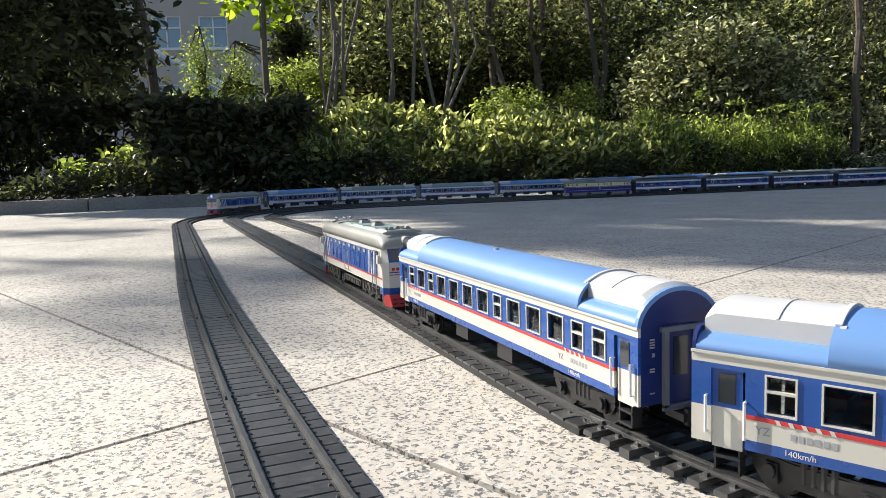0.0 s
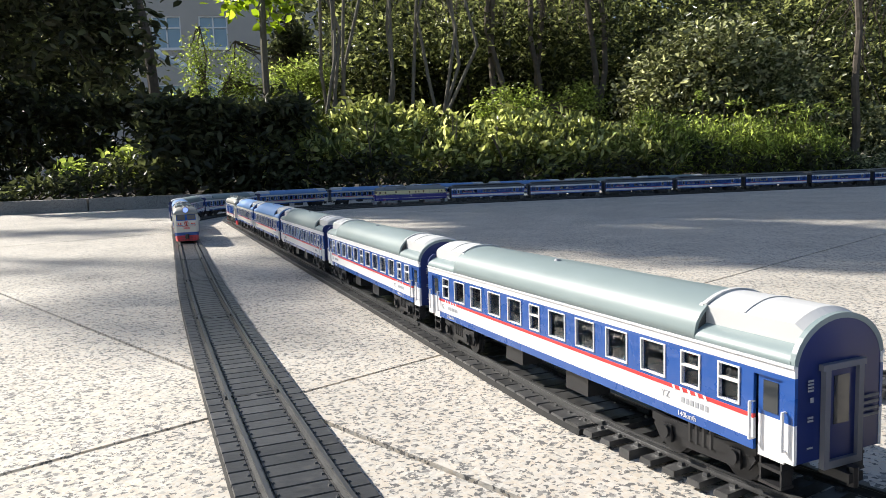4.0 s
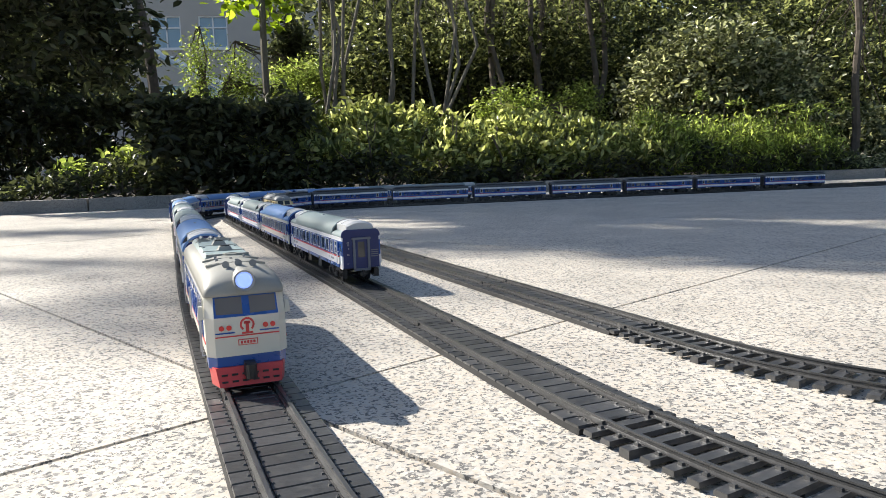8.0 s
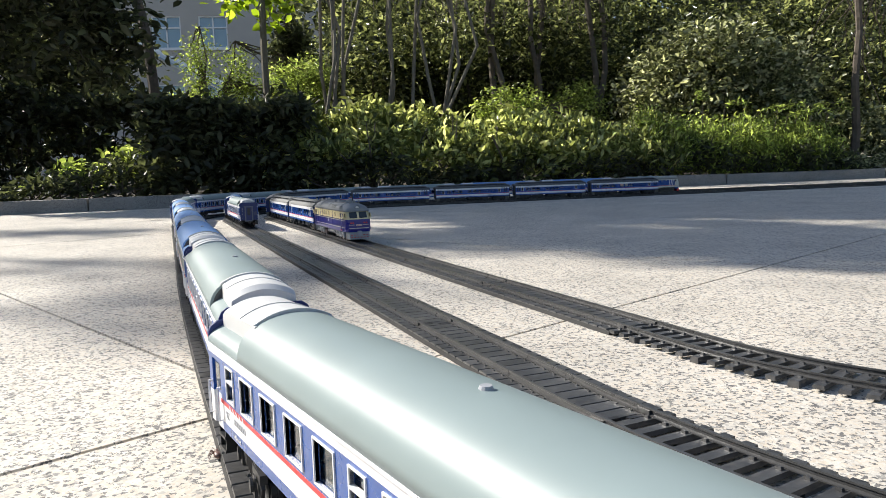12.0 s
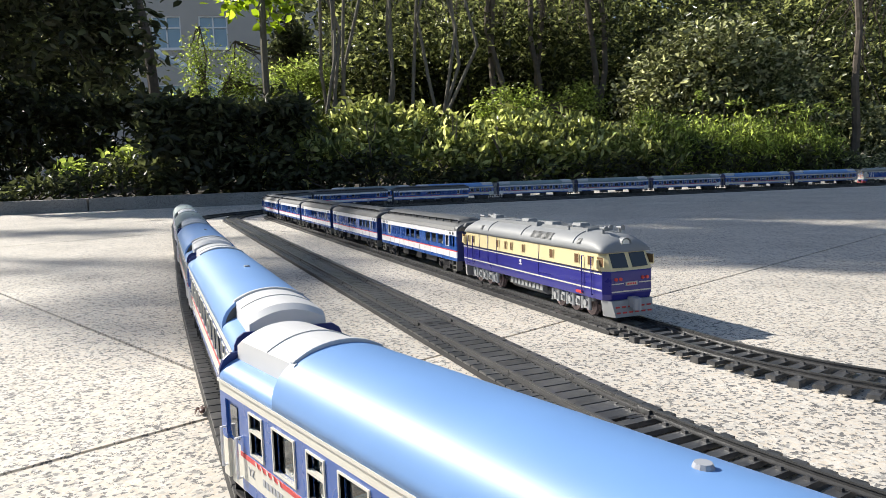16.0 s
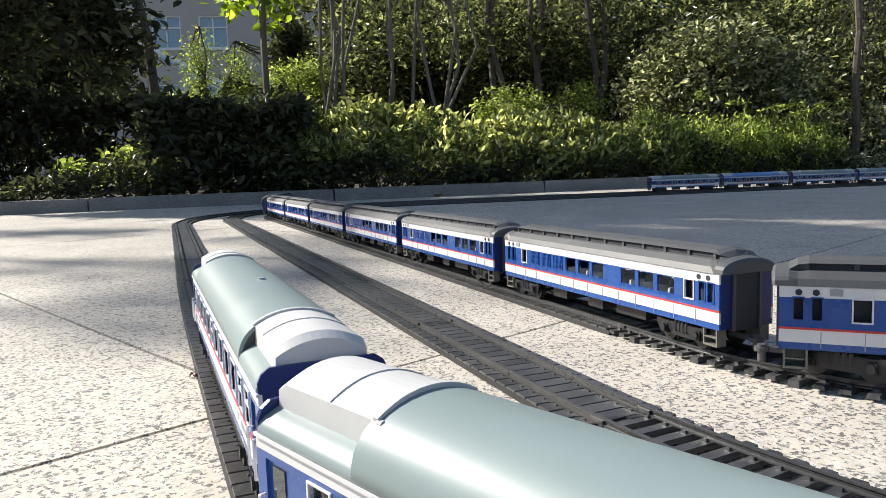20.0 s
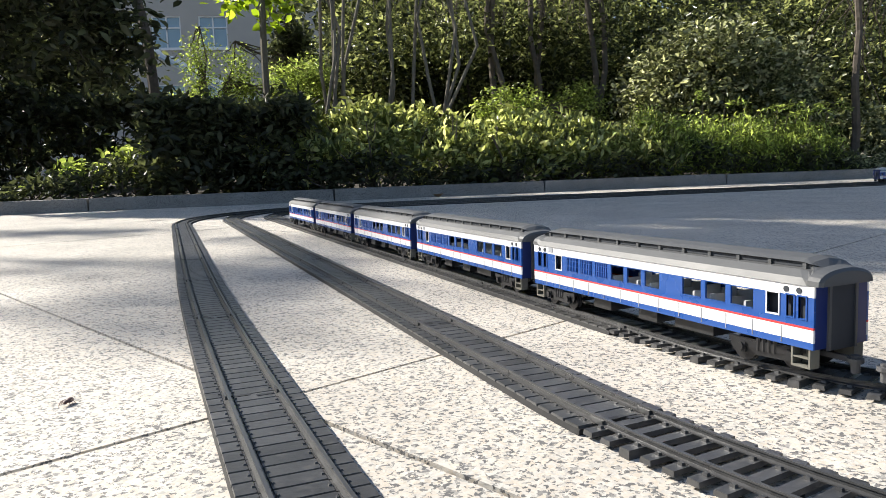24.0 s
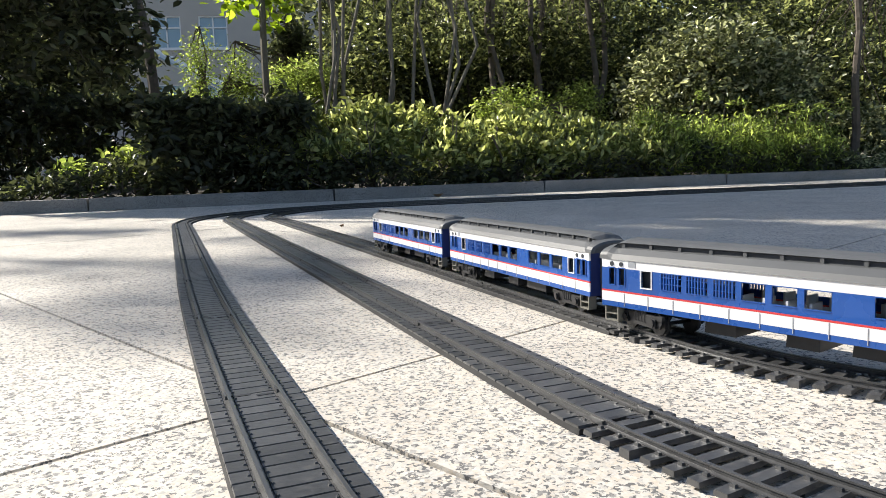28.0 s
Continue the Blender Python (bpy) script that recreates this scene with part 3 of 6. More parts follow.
        # writing on the side
        for x0 in (0.108, -0.078):
            d = -side
            x0 = x0 if side > 0 else -x0
            turn = 180 if side > 0 else 0
            lettering("class_letters", "YZ", 0.0036, pose(x0, side * (W + 0.00012), 0.0178, 90, 0, turn), FRAMEGREY, car)
            for i in range(6):
                bm = bmesh.new()
                a = x0 + d * (0.0075 + i * 0.0021)
                box(bm, *sorted((a, a + d * 0.0014)), *sorted((side * W, side * (W + 0.00015))), 0.0180, 0.0202)
                part("number_bar", bm, FRAMEGREY, car)
            lettering("speed_mark", "140km/h", 0.0026, pose(x0 + d * 0.010, side * (W + 0.00012), 0.0124, 90, 0, turn), WHITE, car)
            for i in range(5):
                bm = bmesh.new()
                bm.faces.new([bm.verts.new((x0 + d * (0.004 + i * 0.0035 + dx), side * (W + 0.00035), z)) for dx, z in ((0, 0.0223), (0.0012, 0.0223), (0.0004, 0.0240), (-0.0008, 0.0240))])
                part("slash_mark", bm, pale, car)
    # arched roof over the saloon, low decks at both ends with a raised housing on each
    XR = 0.0915

    def shell(x0, x1, top, name, lab):
        bm = bmesh.new()
        outer, inner = arch(W + 0.0004, EAVE, top, 20), arch(W - 0.0009, EAVE, top - 0.0009, 20)
        prism(bm, outer + inner[::-1], x0, x1, caps=False)
        for x in (x0, x1):
            for k in range(20):
                vs = [bm.verts.new((x, *q)) for q in (outer[k], outer[k + 1], inner[k + 1], inner[k])]
                bm.faces.new(vs)
        bmesh.ops.recalc_face_normals(bm, faces=bm.faces)
        ob = part(name, bm, roof_mat, car, lab)
        for f in ob.data.polygons:
            f.use_smooth = abs(f.normal.x) < 0.5
        return ob
    shell(-XR, XR, TOP, "roof", roof_label)
    for e in (-1, 1):
        bm = bmesh.new()
        prof = arch(W - 0.0008, EAVE, TOP - 0.0004, 16)
        bm.faces.new([bm.verts.new((e * (XR - 0.0006), *q)) for q in prof])
        ret = bmesh.ops.extrude_face_region(bm, geom=bm.faces[:])
        bmesh.ops.translate(bm, verts=[v for v in ret["geom"] if isinstance(v, bmesh.types.BMVert)], vec=(-e * 0.0008, 0, 0))
        bmesh.ops.recalc_face_normals(bm, faces=bm.faces)
        part("roof_bulkhead", bm, CLERE, car)
        x0, x1 = sorted((e * XR, e * (L - 0.0014)))
        shell(x0, x1, EAVE + 0.0060, "roof_deck", "")
    bm = bmesh.new()
    tube(bm, (0.012, 0.002, TOP - 0.0006), (0.012, 0.002, TOP + 0.0007), 0.0019, 0.0013, n=12)
    part("roof_vent", bm, FRAMEGREY, car, "small round roof vent")
    HW, ZS, RISE = W * 0.70, TOP - 0.0030, 0.0034

    def crown(k, lift, n=16):
        return [(HW * k * math.cos(math.pi * i / n), ZS + lift + RISE * (1 - math.cos(math.pi * i / n) ** 2)) for i in range(n + 1)]

    def hoop(xa, xb, k, lift, depth, mat, name):
        bm = bmesh.new()
        rim, rin = crown(k, lift), crown(k * 0.97, lift - depth)
        prism(bm, rim + rin[::-1], xa, xb, caps=False)
        for x in (xa, xb):
            for i in range(16):
                bm.faces.new([bm.verts.new((x, *q)) for q in (rim[i], rim[i + 1], rin[i + 1], rin[i])])
        bmesh.ops.recalc_face_normals(bm, faces=bm.faces)
        part(name, bm, mat, car)
    for e in (-1, 1):
        bm = bmesh.new()
        low = [(-HW * 1.02, EAVE + 0.0040), (HW * 1.02, EAVE + 0.0040)]
        rows = [[(e * x, y, z - d) for y, z in low + crown(1.0, 0.0)] for x, d in ((0.0905, 0.0), (0.1240, 0.0), (0.1272, 0.0016))]
        loft(bm, rows if e > 0 else rows[::-1])
        bmesh.ops.recalc_face_normals(bm, faces=bm.faces)
        part("roof_housing", bm, UNITGREY, car, "pale grey raised roof housing")
        hoop(*sorted((e * 0.0896, e * 0.0912)), 1.03, 0.0007, 0.0022, UNITGREY, "housing_edge")
        hoop(*sorted((e * 0.1060, e * 0.1066)), 1.004, 0.0003, 0.0010, UNITGREY, "housing_rib")
        for y in (-1, 1):
            bm = bmesh.new()
            tube(bm, (e * 0.0885, y * HW * 0.99, ZS - 0.0004), (e * 0.0900, y * HW * 0.99, ZS - 0.0004), 0.0009, n=10)
            part("housing_catch", bm, UNITGREY, car)
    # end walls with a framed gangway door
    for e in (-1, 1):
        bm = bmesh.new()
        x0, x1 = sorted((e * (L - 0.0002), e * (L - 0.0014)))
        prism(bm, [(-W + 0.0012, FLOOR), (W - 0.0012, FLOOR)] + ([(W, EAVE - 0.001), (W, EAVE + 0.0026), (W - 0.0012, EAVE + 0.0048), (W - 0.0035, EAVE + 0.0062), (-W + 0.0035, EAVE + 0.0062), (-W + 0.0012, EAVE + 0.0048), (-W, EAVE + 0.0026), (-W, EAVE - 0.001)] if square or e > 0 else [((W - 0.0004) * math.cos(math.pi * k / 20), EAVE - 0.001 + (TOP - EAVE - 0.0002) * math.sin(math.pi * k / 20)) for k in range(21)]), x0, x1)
        part("end_wall", bm, ENDBLUE, car, "end wall in blue darkened for shade")
        if e < 0 and not square:
            bm = bmesh.new()
            rim = [((W + 0.0003) * math.cos(math.pi * k / 20), EAVE - 0.0006 + (TOP - EAVE) * math.sin(math.pi * k / 20)) for k in range(21)]
            rin = [((W - 0.0012) * math.cos(math.pi * k / 20), EAVE - 0.0016 + (TOP - EAVE - 0.0004) * math.sin(math.pi * k / 20)) for k in range(21)]
            prism(bm, rim + rin[::-1], -L + 0.0001, -L + 0.0018)
            bmesh.ops.recalc_face_normals(bm, faces=bm.faces)
            part("roof_end_rim", bm, roof_mat, car)
        bm = bmesh.new()
        xa, xb = sorted((e * L, e * (L + 0.0016)))
        for q in ((-0.0082, -0.0060, 0.0100, 0.0415), (0.0060, 0.0082, 0.0100, 0.0415), (-0.0092, 0.0092, 0.0415, 0.0436), (-0.0082, 0.0082, 0.0090, 0.0108)):
            box(bm, xa, xb, q[0], q[1], q[2], q[3])
        part("gangway_frame", bm, ENDGREY, car, "grey gangway door frame")
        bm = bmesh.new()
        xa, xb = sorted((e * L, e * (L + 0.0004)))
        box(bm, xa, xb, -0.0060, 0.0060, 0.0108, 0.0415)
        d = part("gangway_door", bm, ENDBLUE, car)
        bm = bmesh.new()
        xa, xb = sorted((e * (L + 0.0004), e * (L + 0.0006)))
        box(bm, xa, xb, -0.0032, 0.0032, 0.0225, 0.0390)
        part("door_glass", bm, TINT, d)
        bm = bmesh.new()
        for i in range(4):
            y0, y1 = sorted((e * 0.0095, e * 0.0165))
            box(bm, xa, xb, y0, y1, 0.0225 + i * 0.0022, 0.0235 + i * 0.0022)
        part("louvre", bm, ENDGREY, car)
        bm = bmesh.new()
        for i, (z, h) in enumerate(((0.0385, 0.0006), (0.0374, 0.0006), (0.0363, 0.0006), (0.0352, 0.0006), (0.0315, 0.0016), (0.0262, 0.0006), (0.0251, 0.0006), (0.0160, 0.0005))):
            y = -e * 0.0118
            y0, y1 = sorted((y, y - e * (0.0022 if h < 0.001 else 0.0012)))
            box(bm, xa, xb, y0, y1, z, z + h)
        part("end_markings", bm, FRAMEGREY, car, "small pale markings")
        bm = bmesh.new()
        box(bm, *sorted((e * (L - 0.004), e * (L + 0.0055))), -0.003, 0.003, 0.0062, 0.0085)
        tube(bm, (e * (L + 0.0045), 0, 0.0050), (e * (L + 0.0045), 0, 0.0098), 0.0016)
        part("coupler", bm, BLACK, car)
    bm = bmesh.new()
    box(bm, -L + 0.002, L - 0.002, -W + 0.0013, W - 0.0013, FLOOR, FLOOR + 0.0016)
    part("floor", bm, DARK, car)
    seats(car, [-0.098 + i * 0.014 for i in range(15)], FLOOR + 0.0016, 0.0139, SEAT, "moulded blue seat")
    for x0, x1, y, z in ((0.022, 0.038, 1, 0.0045), (-0.030, -0.014, 1, 0.0040), (0.020, 0.036, -1, 0.0045), (-0.046, -0.020, -1, 0.004)):
        bm = bmesh.new()
        y0, y1 = sorted((y * 0.0165, y * 0.005))
        box(bm, x0, x1, y0, y1, z, FLOOR, taper=0.0003)
        part("underfloor_box", bm, BLACK, car)
    restack(car, ((0.0, 0.001), (0.0112, 0.0152), (0.0440, 0.0447), (0.0566, 0.0595), (0.062, 0.065)), 1.072)
    bogie(car, 0.097, BLACK, 0.029, r=0.0068, k=1.3, rim=BLACK), bogie(car, -0.097, BLACK, 0.029, r=0.0068, k=1.3, rim=BLACK)
    return car


def clerestory_coach():
    """Older coach with a raised clerestory on a dark grey roof and barred windows."""
    car = tagged(new("clerestory_coach"), "blue and white model coach with dark grey clerestory roof", "model coach")
    L, W, FLOOR, SILL, HEAD, EAVE = 0.129, 0.0188, 0.0115, 0.0265, 0.0375, 0.0435
    n_ = 0.0095
    lay = [(0.1205, 0.0042, "n"), (0.1125, 0.0042, "n"), (0.0935, 0.0075, "f"), (0.0750, 0.0138, "b"), (0.0575, 0.0138, "b"), (0.0400, 0.0138, "b"),
           (0.0225, 0.0138, "o"), (0.0050, 0.0138, "o"), (-0.0125, 0.0138, "o"), (-0.0470, 0.0150, "o"), (-0.0655, 0.0150, "o"), (-0.0845, 0.0155, "o"),
           (-0.1050, 0.0072, "f"), (-0.1155, 0.0042, "n"), (-0.1225, 0.0042, "n")]
    bars = {}
    holes = sorted((-c - w / 2, -c + w / 2, k) for c, w, k in lay)
    for side in (1, -1):
        bm = bmesh.new()
        wall_strip(bm, side, W, -L, L, FLOOR, 0.0150, 0)
        wall_strip(bm, side, W + 0.0001, -L, L, 0.0150, 0.0215, 1)
        wall_strip(bm, side, W + 0.0002, -L, L, 0.0215, 0.0226, 2)
        wall_strip(bm, side, W, -L, L, 0.0226, SILL, 0)
        wall_strip(bm, side, W, -L, L, HEAD, EAVE, 1)
        edges = [-L] + [e for a, b, _ in holes for e in (a, b)] + [L]
        for a, b in zip(edges[::2], edges[1::2]):
            wall_strip(bm, side, W, a, b, SILL, HEAD, 0)
        for i in range(1, 14):
            x = -L + i * 2 * L / 14
            wall_strip(bm, side, W + 0.0003, x - 0.0002, x + 0.0002, 0.0125, 0.0210, 3, 0.0003)
        part("side_wall", bm, [BLUE, WHITE, RED, FRAMEGREY], car)
        for a, b, k in holes:
            bm = bmesh.new()
            y0, y1 = sorted((side * (W - 0.0010), side * (W + 0.0004)))
            f = 0.0007
            if k in "fn":
                for q in ((a - f, b + f, SILL - f, SILL), (a - f, b + f, HEAD - 0.0002, HEAD + f - 0.0002), (a - f, a, SILL, HEAD), (b, b + f, SILL, HEAD)):
                    box(bm, q[0], q[1], y0, y1, q[2], q[3])
            else:
                for q in ((a, b, SILL, SILL + 0.0005), (a, b, HEAD - 0.0005, HEAD)):
                    box(bm, q[0], q[1], y0, y1, q[2], q[3])
            if k == "b":
                for z in (0.0305, 0.0345):
                    box(bm, a, b, y0 + 0.0001, y1 - 0.0001, z, z + 0.0005)
            win = part("barred_window" if k == "b" else "window", bm, WHITE if k == "f" else BLUE, car)
            for i in range(7 if k == "b" else 0):
                m = Matrix.Translation((a + (b - a) * (i + 0.5) / 7, 0, 0))
                if side not in bars:
                    bm = bmesh.new()
                    box(bm, -0.0004, 0.0004, y0, y1, SILL + 0.0005, HEAD - 0.0005)
                    bars[side] = part("bar", bm, BLUE, win)
                    bars[side].matrix_basis = m
                else:
                    again("bar", bars[side], win, m)
        for e in (-1, 1):
            for i in range(2):
                bm = bmesh.new()
                x = e * (0.1205 - i * 0.0075)
                tube(bm, (x, side * (W - 0.0002), 0.0402), (x, side * (W + 0.0003), 0.0402), 0.0016, n=10)
                part("port", bm, DARK, car)
        bm = bmesh.new()
        wall_strip(bm, side, W + 0.0003, -0.1073, -0.1017, 0.0388, 0.0422, 0, 0.0003)
        sg = part("number_sign", bm, FRAMEGREY, car, "small grey number sign")
        if side > 0:
            bm = bmesh.new()
            for i in range(3):
                box(bm, -0.0755 - i * 0.003, -0.074 - i * 0.003, W + 0.0003, W + 0.00045, 0.0170, 0.0195)
            for i in range(6):
                box(bm, -0.0555 - i * 0.0026, -0.0537 - i * 0.0026, W + 0.0003, W + 0.00045, 0.0170, 0.0195)
            part("number_bars", bm, FRAMEGREY, car, "dark bars of a running number")
            lettering("speed_mark", "140km/h", 0.0024, pose(0.052, W + 0.00012, 0.0125, 90, 0, 180), WHITE, car)
    def section(x, k):
        """Roof section; k = 1 full clerestory, k = 0 dropped at the ends."""
        z1, z2, z3 = EAVE + 0.0062 * (0.55 + 0.45 * k), EAVE + 0.0062 + 0.0035 * k, EAVE + 0.0062 + 0.0062 * k
        return [(x, y, z) for y, z in ((W + 0.0006, EAVE - 0.0004), (W * 0.93, EAVE + 0.0030), (W * 0.70, z1), (W * 0.55, z1 + 0.0006), (W * 0.54, z2 - 0.0006), (W * 0.64, z2), (W * 0.45, z3 - 0.0012), (0, z3),
                (-W * 0.45, z3 - 0.0012), (-W * 0.64, z2), (-W * 0.54, z2 - 0.0006), (-W * 0.55, z1 + 0.0006), (-W * 0.70, z1), (-W * 0.93, EAVE + 0.0030), (-W - 0.0006, EAVE - 0.0004))]

    def hood(x, k, rise):
        """Rounded roof end: a plain low arch."""
        return [(x, W * k * math.cos(math.pi * i / 14), EAVE - 0.0004 + rise * math.sin(math.pi * i / 14) ** 0.8) for i in range(15)]
    bm = bmesh.new()
    loft(bm, [hood(-L - 0.0034, 0.90, 0.0064), hood(-L - 0.0020, 1.0, 0.0078), hood(-L + 0.004, 1.02, 0.0086), section(-L + 0.008, 0.8), section(-L + 0.013, 1), section(L - 0.013, 1), section(L - 0.008, 0.8), hood(L - 0.004, 1.02, 0.0086), hood(L + 0.0020, 1.0, 0.0078), hood(L + 0.0034, 0.90, 0.0064)])
    bmesh.ops.recalc_face_normals(bm, faces=bm.faces)
    part("roof", bm, CLERE, car, "dark grey clerestory roof")
    for side in (-1, 1):
        bm = bmesh.new()
        ya, yb = sorted((side * W * 0.53, side * (W * 0.53 + 0.0006)))
        box(bm, -L + 0.012, L - 0.012, ya, yb, EAVE + 0.0070, EAVE + 0.0090)
        part("clerestory_slot", bm, DARK, car, "dark slot windows of the clerestory")
        bm = bmesh.new()
        for i in range(12):
            x = -L + 0.012 + (2 * L - 0.024) * i / 11
            yc, yd = sorted((side * W * 0.53, side * (W * 0.53 + 0.0016)))
            box(bm, x - 0.0011, x + 0.0011, yc, yd, EAVE + 0.0064, EAVE + 0.0094)
        part("clerestory_rib", bm, CLERE, car)
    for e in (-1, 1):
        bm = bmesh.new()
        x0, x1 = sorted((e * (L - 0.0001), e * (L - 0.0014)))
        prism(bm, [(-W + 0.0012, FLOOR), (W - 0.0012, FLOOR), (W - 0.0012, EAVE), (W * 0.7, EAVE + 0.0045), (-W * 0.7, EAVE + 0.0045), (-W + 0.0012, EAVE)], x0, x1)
        part("end_wall", bm, ENDBLUE, car, "end wall in blue darkened for shade")
        bm = bmesh.new()
        xa, xb = sorted((e * (L - 0.0001), e * (L + 0.0012)))
        for q in ((-0.0098, -0.0082, 0.0105, 0.0455), (0.0082, 0.0098, 0.0105, 0.0455), (-0.0082, 0.0082, 0.0440, 0.0455)):
            box(bm, xa, xb, *q)
        part("gangway_frame", bm, CLERE, car, "dark grey gangway frame")
        bm = bmesh.new()
        box(bm, *sorted((e * (L - 0.0001), e * (L + 0.0005))), -0.0082, 0.0082, 0.0105, 0.0440)
        part("gangway_door", bm, DARK, car)
        bm = bmesh.new()
        box(bm, *sorted((e * (L - 0.012), e * (L + 0.0085))), -0.0016, 0.0016, 0.0058, 0.0080, taper=0.0004)
        tube(bm, (e * (L + 0.0080), 0, 0.0015), (e * (L + 0.0080), 0, 0.0090), 0.0022, n=12)
        tube(bm, (e * (L + 0.0080), 0, 0.0060), (e * (L + 0.0080), 0, 0.0078), 0.0038, n=12)
        part("coupler", bm, UNDERGREY, car, "grey hook coupler")
        for side in (-1, 1):
            bm = bmesh.new()
            x = e * 0.1215
            y0, y1 = sorted((side * (W - 0.0068), side * (W - 0.0005)))
            box(bm, x - 0.0055, x + 0.0055, y0, y1, 0.0030, 0.0040)
            box(bm, x - 0.0055, x - 0.0045, y0, y1, 0.0040, FLOOR)
            box(bm, x + 0.0045, x + 0.0055, y0, y1, 0.0040, FLOOR)
            box(bm, x - 0.0045, x + 0.0045, *((y0, y0 + 0.0006) if side > 0 else (y1 - 0.0006, y1)), 0.0040, FLOOR)
            box(bm, x - 0.0045, x + 0.0045, *sorted((side * (W - 0.0005), side * (W - 0.0030))), 0.0070, 0.0076)
            part("step_box", bm, STEPGREY, car, "grey boarding step box")
    bm = bmesh.new()
    box(bm, -L + 0.002, L - 0.002, -W + 0.0013, W - 0.0013, FLOOR, FLOOR + 0.0016)
    part("floor", bm, DARK, car)
    # Dark blocks added inside, so no bright ground shows through the end windows.
    for e in (-1, 1):
        bm = bmesh.new()
        box(bm, *sorted((e * 0.089, e * (L - 0.002))), -W + 0.004, W - 0.004, FLOOR + 0.0016, EAVE - 0.001)
        part("vestibule", bm, DARK, car, "dark block added to stop light through the end windows")
    seats(car, [-0.030 + i * 0.0125 for i in range(10)], FLOOR + 0.0016, 0.0160, UNITGREY, "pale grey seat")
    for x0, x1, z in ((0.028, 0.060, 0.0055), (-0.006, 0.012, 0.0048), (-0.055, -0.035, 0.0048)):
        bm = bmesh.new()
        box(bm, x0, x1, -0.0145, 0.0145, z, FLOOR, taper=0.0004)
        part("underfloor_box", bm, BLACK, car)
    bm = bmesh.new()
    tube(bm, (-0.034, 0.0135, 0.0075), (-0.014, 0.0135, 0.0075), 0.0032, n=12)
    part("air_tank", bm, BLACK, car)
    restack(car, ((0.0, 0.001), (0.0115, 0.0142), (0.0435, 0.0450), (0.0559, 0.0575), (0.07, 0.0716)), 0.982)
    bogie(car, 0.094, BLACK, r=0.0066, k=1.2, rim=BLACK), bogie(car, -0.094, BLACK, r=0.0066, k=1.2, rim=BLACK)
    return car


def outline(xh, wh, c):
    """Plan outline of a body with cut corners, counter-clockwise."""
    return [(xh, -wh + c), (xh, wh - c), (xh - c * 1.2, wh), (-xh + c * 1.2, wh), (-xh, wh - c), (-xh, -wh + c), (-xh + c * 1.2, -wh), (xh - c * 1.2, -wh)]


def slab_levels(bm, levels, c=0.004):
    """Body of stacked bands; levels (z, half length, half width, material of the band above)."""
    rows = [[bm.verts.new((x, y, z)) for x, y in outline(xh, wh, c)] for z, xh, wh, _ in levels]
    for (a, b, lv) in zip(rows[:-1], rows[1:], levels):
        for k in range(8):
            bm.faces.new((a[k], a[(k + 1) % 8], b[(k + 1) % 8], b[k])).material_index = lv[3]
    bm.faces.new(rows[0][::-1])
    bm.faces.new(rows[-1])


def plate(bm, side, y, x0, x1, z0, z1, t=0.0004, mi=0):
    ya, yb = sorted((side * y, side * (y + t)))
    box(bm, x0, x1, ya, yb, z0, z1, mi)


